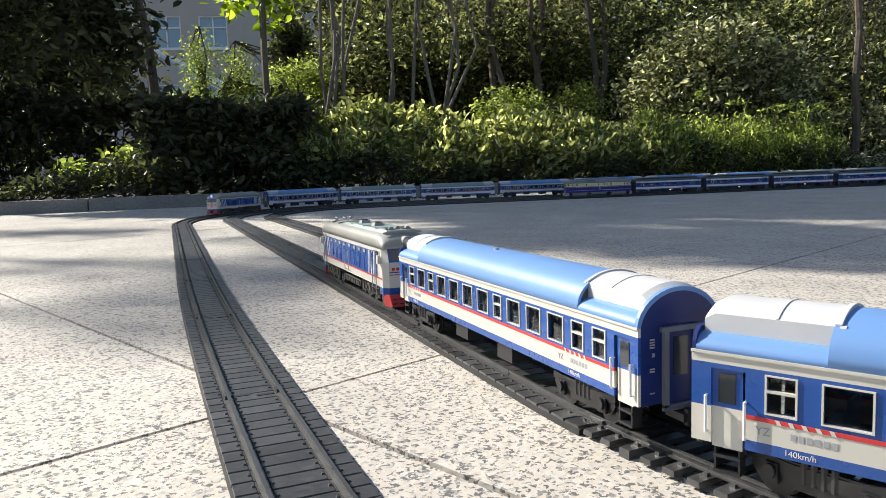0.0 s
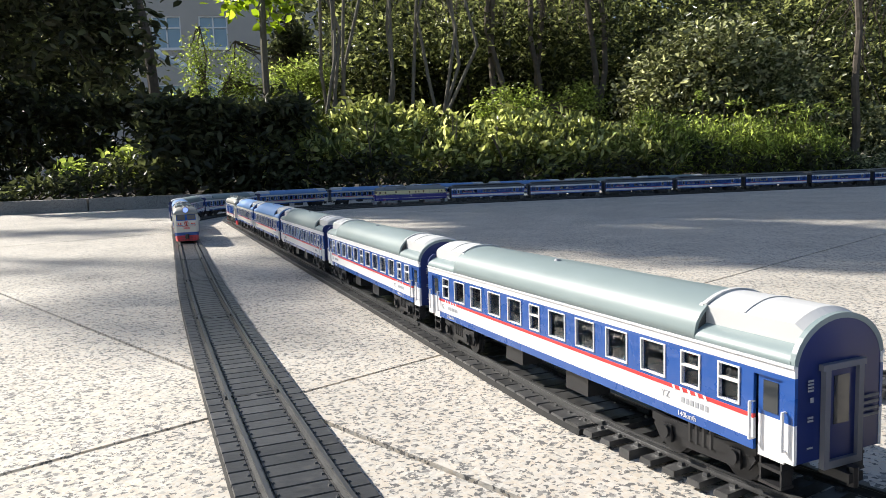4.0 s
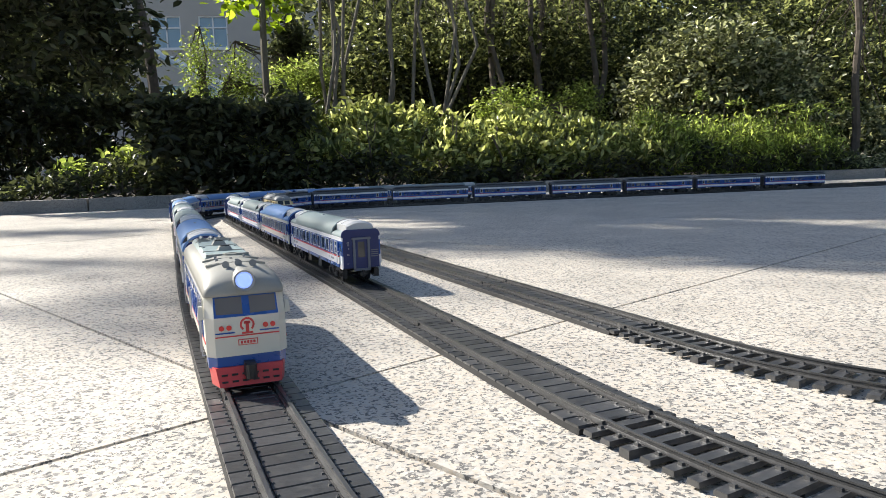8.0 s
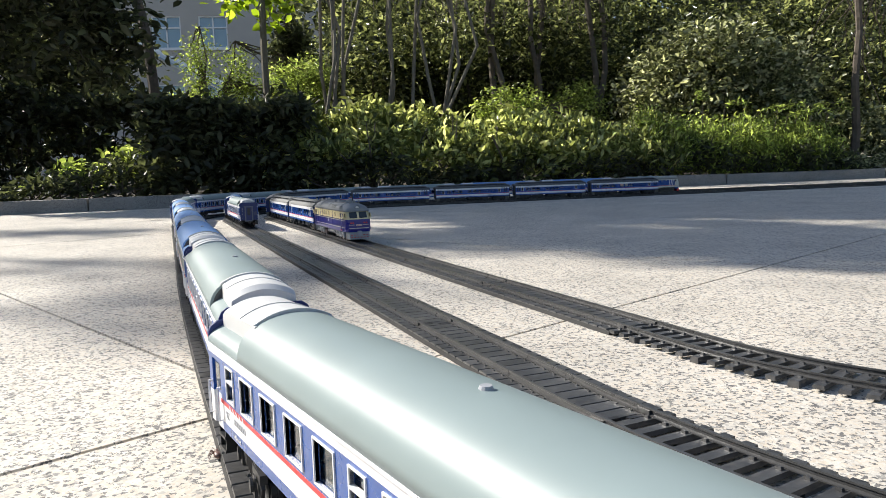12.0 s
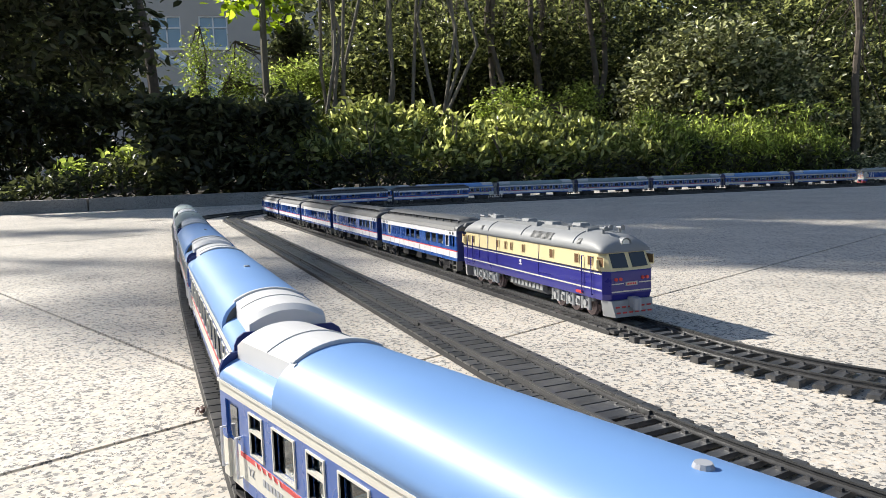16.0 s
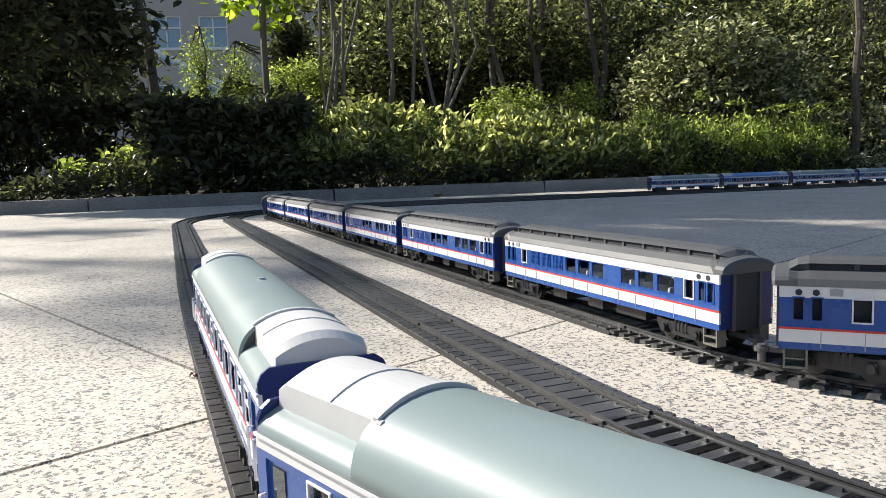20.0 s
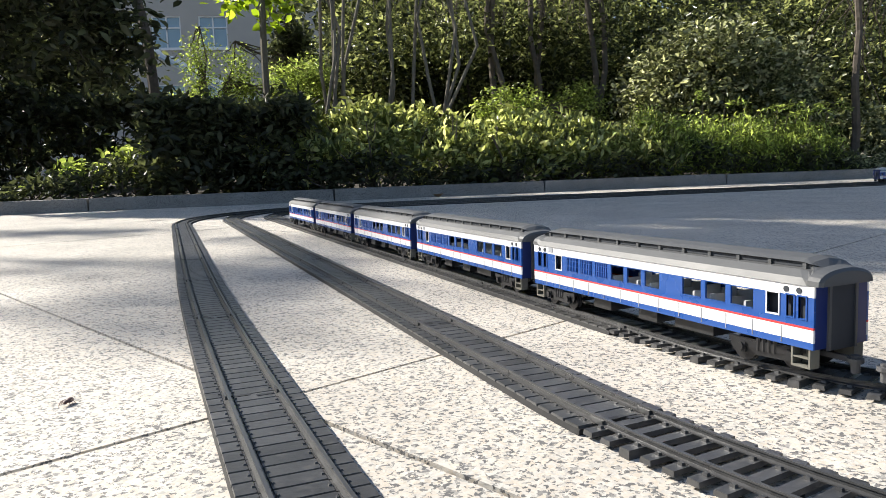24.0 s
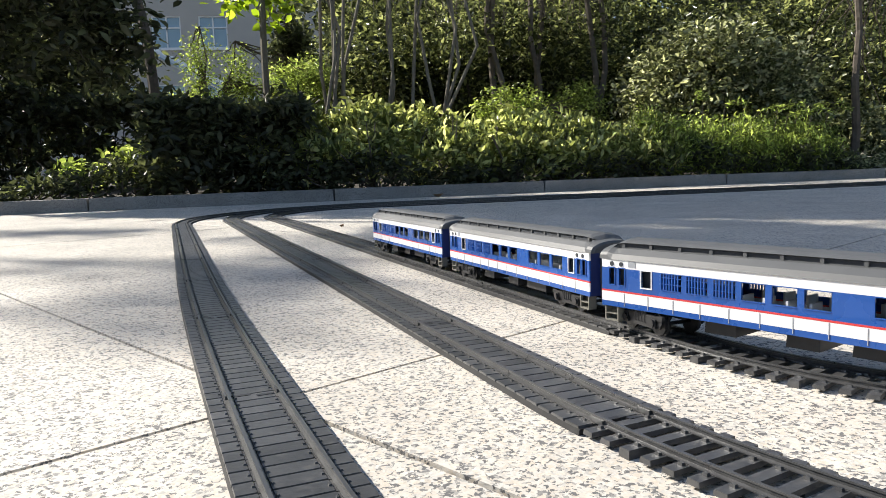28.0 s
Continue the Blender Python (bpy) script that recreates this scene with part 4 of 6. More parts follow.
def engine_roof(car, LH, W, EAVE, TOP, mat):
    """Roof fittings of the blue engines: a raised middle panel, hatches, grilles, seams and stubs."""
    bm = bmesh.new()
    h = 0.0135
    loft(bm, [[(-0.098, -h, TOP - 0.0022), (-0.098, h, TOP - 0.0022), (-0.098, h - 0.002, TOP + 0.0003), (-0.098, -h + 0.002, TOP + 0.0003)],
              [(0.034, -h, TOP - 0.0022), (0.034, h, TOP - 0.0022), (0.034, h - 0.002, TOP + 0.0003), (0.034, -h + 0.002, TOP + 0.0003)]])
    bmesh.ops.recalc_face_normals(bm, faces=bm.faces)
    panel = part("roof_panel", bm, PANELSKY, car, "raised roof panel, sky reflection put into its pale blue-grey")
    for x, w in ((0.0335, 0.0008), (0.010, 0.0004), (-0.030, 0.0004), (-0.068, 0.0006)):
        bm = bmesh.new()
        box(bm, x - w, x + w, -h + 0.001, h - 0.001, TOP - 0.0002, TOP + 0.0007, taper=0.0002)
        part("panel_seam", bm, mat, panel)
    bm = bmesh.new()
    n = 20
    for k in range(n):
        a, b = 2 * math.pi * k / n, 2 * math.pi * (k + 1) / n
        rows = [[(0.034 + r * math.cos(t), 0.002 + r * math.sin(t), z) for r, z in ((0.0048, TOP - 0.001), (0.0048, TOP + 0.0009), (0.0036, TOP + 0.0009), (0.0036, TOP - 0.001))] for t in (a, b)]
        loft(bm, rows, caps=False)
    bmesh.ops.recalc_face_normals(bm, faces=bm.faces)
    part("filler_ring", bm, mat, car)
    bm = bmesh.new()
    tube(bm, (0.034, 0.002, TOP - 0.001), (0.034, 0.002, TOP + 0.0004), 0.0036, n=16)
    part("filler_cap", bm, LOCOROOF, car)
    for x, y in ((0.006, 0.001), (-0.036, 0.001)):
        bm = bmesh.new()
        box(bm, x - 0.0052, x + 0.0052, y - 0.0046, y + 0.0046, TOP + 0.0003, TOP + 0.0030, taper=0.0014)
        hat = part("exhaust_box", bm, mat, car, "small raised exhaust box")
        bm = bmesh.new()
        box(bm, x - 0.0030, x + 0.0030, y - 0.0026, y + 0.0026, TOP + 0.0029, TOP + 0.0036)
        part("exhaust_mouth", bm, BLACK, hat)
    for y in (-0.0065, 0.0065):
        bm = bmesh.new()
        x0, x1 = -0.092, -0.074
        for q in ((x0, x1, y - 0.0042, y - 0.0034), (x0, x1, y + 0.0034, y + 0.0042), (x0, x0 + 0.0010, y - 0.0034, y + 0.0034), (x1 - 0.0010, x1, y - 0.0034, y + 0.0034), (-0.0835, -0.0825, y - 0.0034, y + 0.0034)):
            box(bm, *q, TOP + 0.0003, TOP + 0.0012)
        gr = part("roof_grille", bm, mat, car)
        bm = bmesh.new()
        box(bm, x0 + 0.001, x1 - 0.001, y - 0.0034, y + 0.0034, TOP + 0.0002, TOP + 0.0006)
        part("grille_floor", bm, LOCOROOF, gr)
    # seams across the bare front roof, and small stubs
    for x, w in ((0.0765, 0.0005), (0.0735, 0.0004), (0.050, 0.0003), (-0.100, 0.0004)):
        bm = bmesh.new()
        a_ = [(W * 0.86 * math.cos(math.pi * k / 16), TOP - 0.0030 + 0.0031 * math.sin(math.pi * k / 16) ** 0.5) for k in range(17)]
        b_ = [(y * 0.98, z - 0.0012) for y, z in a_]
        prism(bm, a_[2:-2] + b_[2:-2][::-1], x - w, x + w)
        bmesh.ops.recalc_face_normals(bm, faces=bm.faces)
        part("roof_seam", bm, mat, car)
    for x, y in ((0.0655, 0.0015), (0.0560, -0.0005), (0.0580, -0.0085), (0.0440, -0.0080), (0.0440, 0.0080), (-0.060, -0.0100), (-0.060, 0.0100), (-0.020, -0.0100), (-0.020, 0.0100)):
        bm = bmesh.new()
        tube(bm, (x, y, TOP - 0.0012), (x, y, TOP + 0.0007), 0.0008, n=8)
        part("roof_stub", bm, LOCOROOF, car)


def locomotive(kind):
    blue = kind == "blue"
    label = "blue and white model diesel locomotive with red pilot" if blue else "navy and pale yellow model diesel locomotive with grey roof"
    car = tagged(new("diesel_locomotive"), label, "model locomotive")
    LH, W, EAVE, TOP = (0.1125, 0.0198, 0.0465, 0.0590) if blue else (0.121, 0.0200, 0.0460, 0.0585)
    roofm = LOCOROOFB if blue else LOCOROOF
    bm = bmesh.new()
    if blue:
        slab_levels(bm, [(0.0160, LH, W, 1), (0.0355, LH, W, 1), (0.0362, LH - 0.0004, W, 2), (EAVE, LH - 0.0045, W - 0.0004, 2)])
        part("body", bm, [BLUE, CREAM, CREAM], car)
        for e in (-1, 1):
            bm = bmesh.new()
            loft(bm, [[(e * (LH - 0.0008), -W + 0.0045, z), (e * (LH - 0.0008), W - 0.0045, z), (e * (LH - 0.006), W - 0.0006, z), (e * (LH - 0.015), W - 0.0006, z), (e * (LH - 0.015), -W + 0.0006, z), (e * (LH - 0.006), -W + 0.0006, z)] for z in (0.0100, 0.0160)])
            bmesh.ops.recalc_face_normals(bm, faces=bm.faces)
            part("buffer_beam", bm, BLUE, car, "blue beam under the cab front")
    else:
        slab_levels(bm, [(0.0110, LH - 0.001, W - 0.0006, 0), (0.0155, LH, W, 0), (0.0315, LH, W, 0), (0.0325, LH - 0.0002, W, 1), (EAVE, LH - 0.0065, W - 0.0006, 1)])
        part("body", bm, [NAVY, YELLOW], car)
    bm = bmesh.new()
    n = 24

    def vault(w, eave, top):
        """Roof outline: flat crown and round shoulders on the blue engine, a full arch on the other."""
        p = 0.55 if blue else 0.8
        return [(w * math.cos(math.pi * k / n), eave + (top - eave) * math.sin(math.pi * k / n) ** p) for k in range(n + 1)]

    def rs(x, h, w):
        return [(x, q[0], q[1]) for q in vault(w, EAVE - 0.0006, EAVE + (TOP - EAVE) * h)]
    xe = LH - (0.0045 if blue else 0.0065)
    loft(bm, [rs(-xe - 0.0018, 0.30, W - 0.001), rs(-xe + 0.002, 0.62, W), rs(-xe + 0.010, 0.9, W), rs(-xe + 0.022, 1, W), rs(xe - 0.022, 1, W), rs(xe - 0.010, 0.9, W), rs(xe - 0.002, 0.62, W), rs(xe + 0.0018, 0.30, W - 0.001)])
    bmesh.ops.recalc_face_normals(bm, faces=bm.faces)
    part("roof", bm, roofm, car, smooth=True)
    # roof fittings: hatches, grilles, fans, exhaust, ribs
    if blue:
        engine_roof(car, LH, W, EAVE, TOP, roofm)
    else:
        for x, y, lx, ly, h in ((0.066, 0, 0.016, 0.009, 0.0012), (0.038, 0, 0.020, 0.010, 0.0012), (-0.05, 0, 0.05, 0.010, 0.0011), (0.005, 0.006, 0.010, 0.004, 0.0016), (0.0, -0.006, 0.010, 0.004, 0.0016)):
            bm = bmesh.new()
            box(bm, x - lx, x + lx, y - ly, y + ly, TOP - 0.0030, TOP + h, taper=0.0006)
            for i in range(5):
                xx = x - lx * 0.8 + lx * 1.6 * i / 4
                box(bm, xx - 0.0005, xx + 0.0005, y - ly * 0.8, y + ly * 0.8, TOP + h, TOP + h + 0.0004)
            part("roof_hatch", bm, roofm, car)
        for x, y in ((0.055, 0.003), (0.026, -0.004), (-0.082, 0.0), (-0.02, 0.0)):
            bm = bmesh.new()
            box(bm, x - 0.006, x + 0.006, y - 0.0045, y + 0.0045, TOP + 0.0012, TOP + 0.0034, taper=0.0008)
            part("exhaust_box", bm, FRAMEGREY if blue else LOCOROOF, car, "small raised exhaust box")
        for i, x in enumerate((0.079, 0.0, -0.062)):
            bm = bmesh.new()
            a_, b_ = arch(W + 0.0005, EAVE, TOP + 0.0006, 12), arch(W - 0.0008, EAVE, TOP - 0.0008, 12)
            prism(bm, a_[1:-1] + b_[1:-1][::-1], x - 0.0005, x + 0.0005)
            bmesh.ops.recalc_face_normals(bm, faces=bm.faces)
            part("roof_rib", bm, roofm if not blue else FRAMEGREY, car)
    if not blue:
        edge = arch(W + 0.0005, EAVE, TOP + 0.0005, 48)
        back = arch(W - 0.0010, EAVE, TOP - 0.0010, 48)
        vents = ((0.016, 0.048, range(4, 11)), (0.084, 0.0885, range(4, 9)), (-0.078, -0.074, range(4, 9)), (-0.117, -0.113, range(4, 8)))
        for x0, x1, ks in vents:
            for flip in (False, True):
                for k in ks:
                    j = 48 - k if flip else k
                    n2 = j - 1 if flip else j + 1
                    mid = [(p + q) / 2 for p, q in zip(edge[j], edge[n2])]
                    mib = [(p + q) / 2 for p, q in zip(back[j], back[n2])]
                    bm = bmesh.new()
                    prism(bm, [edge[j], mid, mib, back[j]], x0, x1)
                    bmesh.ops.recalc_face_normals(bm, faces=bm.faces)
                    part("roof_louvre", bm, LOUVRE, car)
    for e in (-1, 1):
        for y, back in ((-0.0068, 0.0), (0.0, 0.0045), (0.0068, 0.0)):
            bm = bmesh.new()
            x = e * (LH - 0.0225 - back)
            z = TOP + (0.0010 if blue else 0.0022)
            tube(bm, (x, y, TOP - 0.002), (x, y, z), 0.0010)
            tube(bm, (x - 0.0035 * e, y, z), (x + 0.0022 * e, y, z), 0.0007, 0.0011, n=12)
            tube(bm, (x + 0.0022 * e, y, z), (x + 0.0040 * e, y, z), 0.0011, 0.0019, n=12)
            part("horn", bm, LOCOROOF, car)
        # headlamp housing and lamp
        bm = bmesh.new()
        R = (0.0052 if e > 0 else 0.0036) if blue else 0.0040
        xf = e * (LH - (0.0016 if blue else 0.0065))
        zc = EAVE + ((0.0070 if e > 0 else 0.0050) if blue else 0.0052)
        tube(bm, (xf - e * 0.020, 0, zc + 0.0012), (xf - e * 0.004, 0, zc), R * 0.75, R, n=20)
        tube(bm, (xf - e * 0.004, 0, zc), (xf + e * 0.0014, 0, zc), R, n=20, caps=False)
        tube(bm, (xf + e * 0.0014, 0, zc), (xf + e * 0.0004, 0, zc), R, R * 0.82, n=20, caps=False)
        bmesh.ops.recalc_face_normals(bm, faces=bm.faces)
        hl = part("headlamp", bm, roofm, car)
        bm = bmesh.new()
        tube(bm, (xf - e * 0.0004, 0, zc), (xf + e * 0.0007, 0, zc), R * 0.82, R * 0.7, n=20)
        part("lamp_glass", bm, LAMP if e > 0 and blue else LAMPOFF, hl, "bright lit headlamp" if e > 0 and blue else "unlit headlamp glass")
        # windscreens on the raked cab front
        za, zb = (0.0370, 0.0452) if blue else (0.0345, 0.0448)
        f = lambda z: (LH - 0.0004 - 0.0041 * (z - 0.0362) / (EAVE - 0.0362)) if blue else (LH - 0.0002 - 0.0063 * (z - 0.0325) / (EAVE - 0.0325))
        if blue:
            bm = bmesh.new()
            vs = [bm.verts.new((e * (f(z) + 0.0003), y, z)) for y, z in ((-W + 0.0042, 0.0358), (W - 0.0042, 0.0358), (W - 0.0044, 0.0466), (-W + 0.0044, 0.0466))]
            bm.faces.new(vs if e > 0 else vs[::-1])
            ret = bmesh.ops.extrude_face_region(bm, geom=bm.faces[:])
            bmesh.ops.translate(bm, verts=[v for v in ret["geom"] if isinstance(v, bmesh.types.BMVert)], vec=(-e * 0.0008, 0, 0))
            bmesh.ops.recalc_face_normals(bm, faces=bm.faces)
            part("cab_band", bm, BLUE, car, "blue band round the windscreens")
        for sd in (-1, 1):
            bm = bmesh.new()
            y0, y1 = sd * 0.0018, sd * (W - (0.0052 if blue else 0.0060))
            vs = [bm.verts.new((e * (f(z) + 0.0006), y, z)) for y, z in ((y0, za), (y1, za + 0.0004), (y1, zb), (y0, zb))]
            bm.faces.new(vs)
            ret = bmesh.ops.extrude_face_region(bm, geom=bm.faces[:])
            bmesh.ops.translate(bm, verts=[v for v in ret["geom"] if isinstance(v, bmesh.types.BMVert)], vec=(-e * 0.0008, 0, 0))
            bmesh.ops.recalc_face_normals(bm, faces=bm.faces)
            part("windscreen", bm, CABPANE if blue else TINT, car, "raked windscreen")
            for i in range(2):
                bm = bmesh.new()
                y = sd * (0.0125 - i * 0.0036)
                z = 0.0305 if blue else 0.0265
                tube(bm, (e * (LH - 0.0005), y, z), (e * (LH + 0.0008), y, z), 0.0013, n=10)
                part("marker_lamp", bm, REDLAMP, car)
            # wavy line under the lamps
            bm = bmesh.new()
            xa, xb = sorted((e * LH, e * (LH + 0.0003)))
            y0, y1 = sorted((sd * 0.0060, sd * (W - 0.0042)))
            box(bm, xa, xb, y0, y1, 0.0276 if blue else 0.0228, 0.0283 if blue else 0.0235)
            part("trim_line", bm, BLUE if blue else CREAM, car)
        bm = bmesh.new()
        xa, xb = sorted((e * LH, e * (LH + 0.0003)))
        box(bm, xa, xb, -W + 0.0042, W - 0.0042, 0.0258 if blue else 0.0168, 0.0264 if blue else 0.0178)
        part("trim_line", bm, RED if blue else CREAM, car)
        # plain round emblem and number plate
        bm = bmesh.new()
        x = e * (LH + 0.0002)
        if blue:
            ring = [(0.0036 * math.cos(a), 0.0315 + 0.0036 * math.sin(a)) for a in (math.radians(-50 + 280 * k / 20) for k in range(21))]
            rin = [(y * 0.72, 0.0315 + (z - 0.0315) * 0.72) for y, z in ring]
            for k in range(20):
                bm.faces.new([bm.verts.new((x, *q)) for q in (ring[k], ring[k + 1], rin[k + 1], rin[k])])
            for y0, y1, z0, z1 in ((-0.0008, 0.0008, 0.0275, 0.0332), (-0.0016, 0.0016, 0.0318, 0.0332), (-0.0027, 0.0027, 0.0268, 0.0278)):
                bm.faces.new([bm.verts.new((x + e * 0.0001, y, z)) for y, z in ((y0, z0), (y1, z0), (y1, z1), (y0, z1))])
            part("emblem", bm, RED, car, "plain red ring emblem")
        else:
            bm.free()
        bm = bmesh.new()
        box(bm, *sorted((e * LH, e * (LH + 0.0004))), -0.0048, 0.0048, 0.0212, 0.0242)
        pl = part("plate", bm, RED if blue else FRAMEGREY, car, "red-edged number plate" if blue else "small plate")
        bm = bmesh.new()
        box(bm, *sorted((e * (LH + 0.0004), e * (LH + 0.0005))), -0.0044, 0.0044, 0.0216, 0.0238, 0)
        for i in range(5):
            box(bm, *sorted((e * (LH + 0.0005), e * (LH + 0.0006))), -0.0036 + i * 0.0015, -0.0025 + i * 0.0015, 0.0220, 0.0234, 1)
        part("plate_bars", bm, [CREAM, RED], pl)
        # pilot with slots, coupler
        bm = bmesh.new()
        loft(bm, [[(e * (LH + 0.0035), y, 0.0015) for y in (-0.0150, 0.0150)] + [(e * (LH - 0.007), y, 0.0015) for y in (0.0180, -0.0180)],
                  [(e * (LH + 0.0006), y, 0.0108) for y in (-0.0165, 0.0165)] + [(e * (LH - 0.008), y, 0.0108) for y in (0.0190, -0.0190)]])
        bmesh.ops.recalc_face_normals(bm, faces=bm.faces)
        pi = part("pilot", bm, RED if blue else BOGIEGREY, car, "red pilot" if blue else "grey pilot")
        bm = bmesh.new()
        for i in range(6):
            for r in range(2):
                y = -0.0125 + i * 0.005
                z = 0.0035 + r * 0.0032
                xx = LH + 0.0035 - (z - 0.0015) * 0.31
                box(bm, *sorted((e * (xx - 0.001), e * (xx + 0.0003))), y - 0.0015, y + 0.0015, z, z + 0.0009)
        part("pilot_slots", bm, BLACK if blue else RED, pi)
        bm = bmesh.new()
        box(bm, *sorted((e * (LH - 0.002), e * (LH + 0.0055))), -0.0032, 0.0032, 0.0068, 0.0130, taper=0.0006)
        tube(bm, (e * (LH + 0.0062), 0, 0.0055), (e * (LH + 0.0062), 0, 0.0128), 0.0028, n=10)
        part("coupler", bm, BLACK if blue else FRAMEGREY, car)
    # sides
    for side in (-1, 1):
        if blue:
            bm = bmesh.new()
            plate(bm, side, W, -0.094, 0.094, 0.0235, 0.0430)
            part("side_panel", bm, BLUE, car, "blue side panel")
            for e in (-1, 1):
                for i in range(3):
                    x = e * (0.0700 + i * 0.0072)
                    bm = bmesh.new()
                    vs = [bm.verts.new((x + dx * e, side * (W + 0.0006), z)) for dx, z in ((0, 0.0237), (0.0026, 0.0237), (0.0056, 0.0428), (0.0030, 0.0428))]
                    bm.faces.new(vs)
                    part("slanted_stripe", bm, WHITE, car, "white slanted stripe")
            for x in (-0.052, -0.036, -0.018, 0.018, 0.034, 0.050):
                bm = bmesh.new()
                for q in ((x - 0.0060, x - 0.0055, 0.0250, 0.0380), (x + 0.0055, x + 0.0060, 0.0250, 0.0380), (x - 0.0055, x + 0.0055, 0.0250, 0.0255), (x - 0.0055, x + 0.0055, 0.0375, 0.0380)):
                    plate(bm, side, W + 0.0004, *q, 0.0003)
                part("panel_rim", bm, BLUE, car)
            for x in (-0.060, -0.043, -0.027, -0.010, 0.010, 0.027, 0.043, 0.060):
                bm = bmesh.new()
                plate(bm, side, W + 0.0004, x - 0.0036, x + 0.0036, 0.0392, 0.0422, 0.0003)
                vent = part("side_vent", bm, LOUVRE, car)
                bm = bmesh.new()
                for z in (0.0398, 0.0406, 0.0414):
                    plate(bm, side, W + 0.0007, x - 0.0032, x + 0.0032, z, z + 0.0003, 0.0003)
                part("slat", bm, CREAM, vent)
            bm = bmesh.new()
            for x in (-0.0065, 0.0065):
                tube(bm, (x, side * (W + 0.0016), 0.0180), (x, side * (W + 0.0016), 0.0360), 0.0004, n=6)
                for z in (0.0182, 0.0358):
                    tube(bm, (x, side * W, z), (x, side * (W + 0.0016), z), 0.0004, n=6)
            part("handrail", bm, CREAM, car)
            bm = bmesh.new()
            plate(bm, side, W, -LH + 0.006, LH - 0.006, 0.0222, 0.0232)
            part("trim_line", bm, RED, car)
        else:
            for z0, z1 in ((0.0178, 0.0188), (0.0300, 0.0308)):
                bm = bmesh.new()
                plate(bm, side, W, -LH + 0.005, LH - 0.005, z0, z1)
                part("trim_line", bm, CREAM, car)
            bm = bmesh.new()
            plate(bm, side, W, -LH + 0.005, LH - 0.005, 0.0317, 0.0324)
            part("trim_line", bm, BLACK, car)
            bm = bmesh.new()
            for x in (-0.08, -0.062, -0.044, 0.030):
                plate(bm, side, W, x - 0.0001, x + 0.0001, 0.019, 0.0455)
            for x0, x1, z in ((-0.098, -0.082, 0.0225), (-0.078, -0.064, 0.0225), (0.028, 0.048, 0.0215), (0.076, 0.096, 0.0215)):
                plate(bm, side, W, x0, x1, z, z + 0.0003)
            part("panel_seams", bm, NAVY, car)
            bm = bmesh.new()
            tube(bm, (0.0, side * W, 0.0275), (0.0, side * (W + 0.0003), 0.0275), 0.0016, n=12)
            box(bm, -0.0026, 0.0026, *sorted((side * W, side * (W + 0.0003))), 0.0244, 0.0252)
            part("emblem", bm, WHITE, car, "plain pale round emblem with bar")
            bm = bmesh.new()
            plate(bm, side, W, 0.084, 0.0925, 0.0128, 0.0148, 0.0005)
            part("plate", bm, RED, car, "red number plate bar")
        wz = (0.0372, 0.0435) if blue else (0.0360, 0.0425)
        xs = [(0.0975, 0.0060), (0.0885, 0.0046), (-0.0975, 0.0060), (-0.0885, 0.0046)] if blue else [(0.1145, 0.0075), (0.1020, 0.0050), (-0.1145, 0.0065), (-0.1030, 0.0030), (-0.0930, 0.0032), (-0.0420, 0.0045), (-0.0265, 0.0032), (-0.0160, 0.0032), (0.0050, 0.0036), (0.0500, 0.0050), (0.0850, 0.0050)]
        for x, w in xs:
            bm = bmesh.new()
            plate(bm, side, W - 0.0001, x - w / 2, x + w / 2, *wz, 0.0004)
            wd = part("cab_window" if abs(x) > 0.085 else "side_window", bm, TINT if blue else BROWNPANE, car)
            bm = bmesh.new()
            for q in ((x - w / 2 - 0.0005, x - w / 2, wz[0] - 0.0005, wz[1] + 0.0005), (x + w / 2, x + w / 2 + 0.0005, wz[0] - 0.0005, wz[1] + 0.0005)):
                plate(bm, side, W - 0.0001, *q, 0.0005)
            part("window_frame", bm, YELLOW if not blue else CREAM, wd)
        for e in (-1, 1):
            bm = bmesh.new()
            for x in (e * 0.094, e * (0.094 - 0.0105)):
                x = x if blue else x * 1.115
                tube(bm, (x, side * (W + 0.0013), 0.0135), (x, side * (W + 0.0013), 0.0420), 0.0004, n=6)
                for z in (0.0138, 0.0418):
                    tube(bm, (x, side * (W - 0.0003), z), (x, side * (W + 0.0013), z), 0.0004, n=6)
            part("handrail", bm, FRAMEGREY if blue else NAVY, car)
            bm = bmesh.new()
            x = e * (LH - 0.009)
            box(bm, x - 0.0020, x + 0.0020, *sorted((side * (W + 0.0002), side * (W + 0.0030))), 0.0345, 0.0410, taper=0.0005)
            part("wing_mirror", bm, CREAM if blue else YELLOW, car)
    # fuel tank and bogies
    bm = bmesh.new()
    prism(bm, [(-0.0155, 0.0115), (-0.0165, 0.0060), (-0.0120, 0.0030), (0.0120, 0.0030), (0.0165, 0.0060), (0.0155, 0.0115)], -0.026, 0.030)
    tk = part("fuel_tank", bm, BOGIEDARK if blue else BOGIEGREY, car, "grey ribbed tank between the bogies")
    bm = bmesh.new()
    for i in range(9):
        for side in (-1, 1):
            x = -0.023 + i * 0.0062
            box(bm, x, x + 0.0036, *sorted((side * 0.0160, side * 0.0170)), 0.0062, 0.0102)
    part("tank_rib", bm, BOGIEDARK if blue else BOGIEGREY, tk)
    if blue:
        r, k = 0.0068, 1.45
    else:
        r, k = 0.0070, 1.3
        restack(car, ((0.0, 0.0015), (0.0110, 0.0142), (0.0460, 0.0463), (0.07, 0.0703)))
    for e in (1, -1):
        bogie(car, e * LH * 0.60, BOGIEGREY if not blue else BOGIEDARK, 0.0205 if not blue else 0.0200, True, r, WHEELRIM if not blue else STEEL, k)
    bm = bmesh.new()
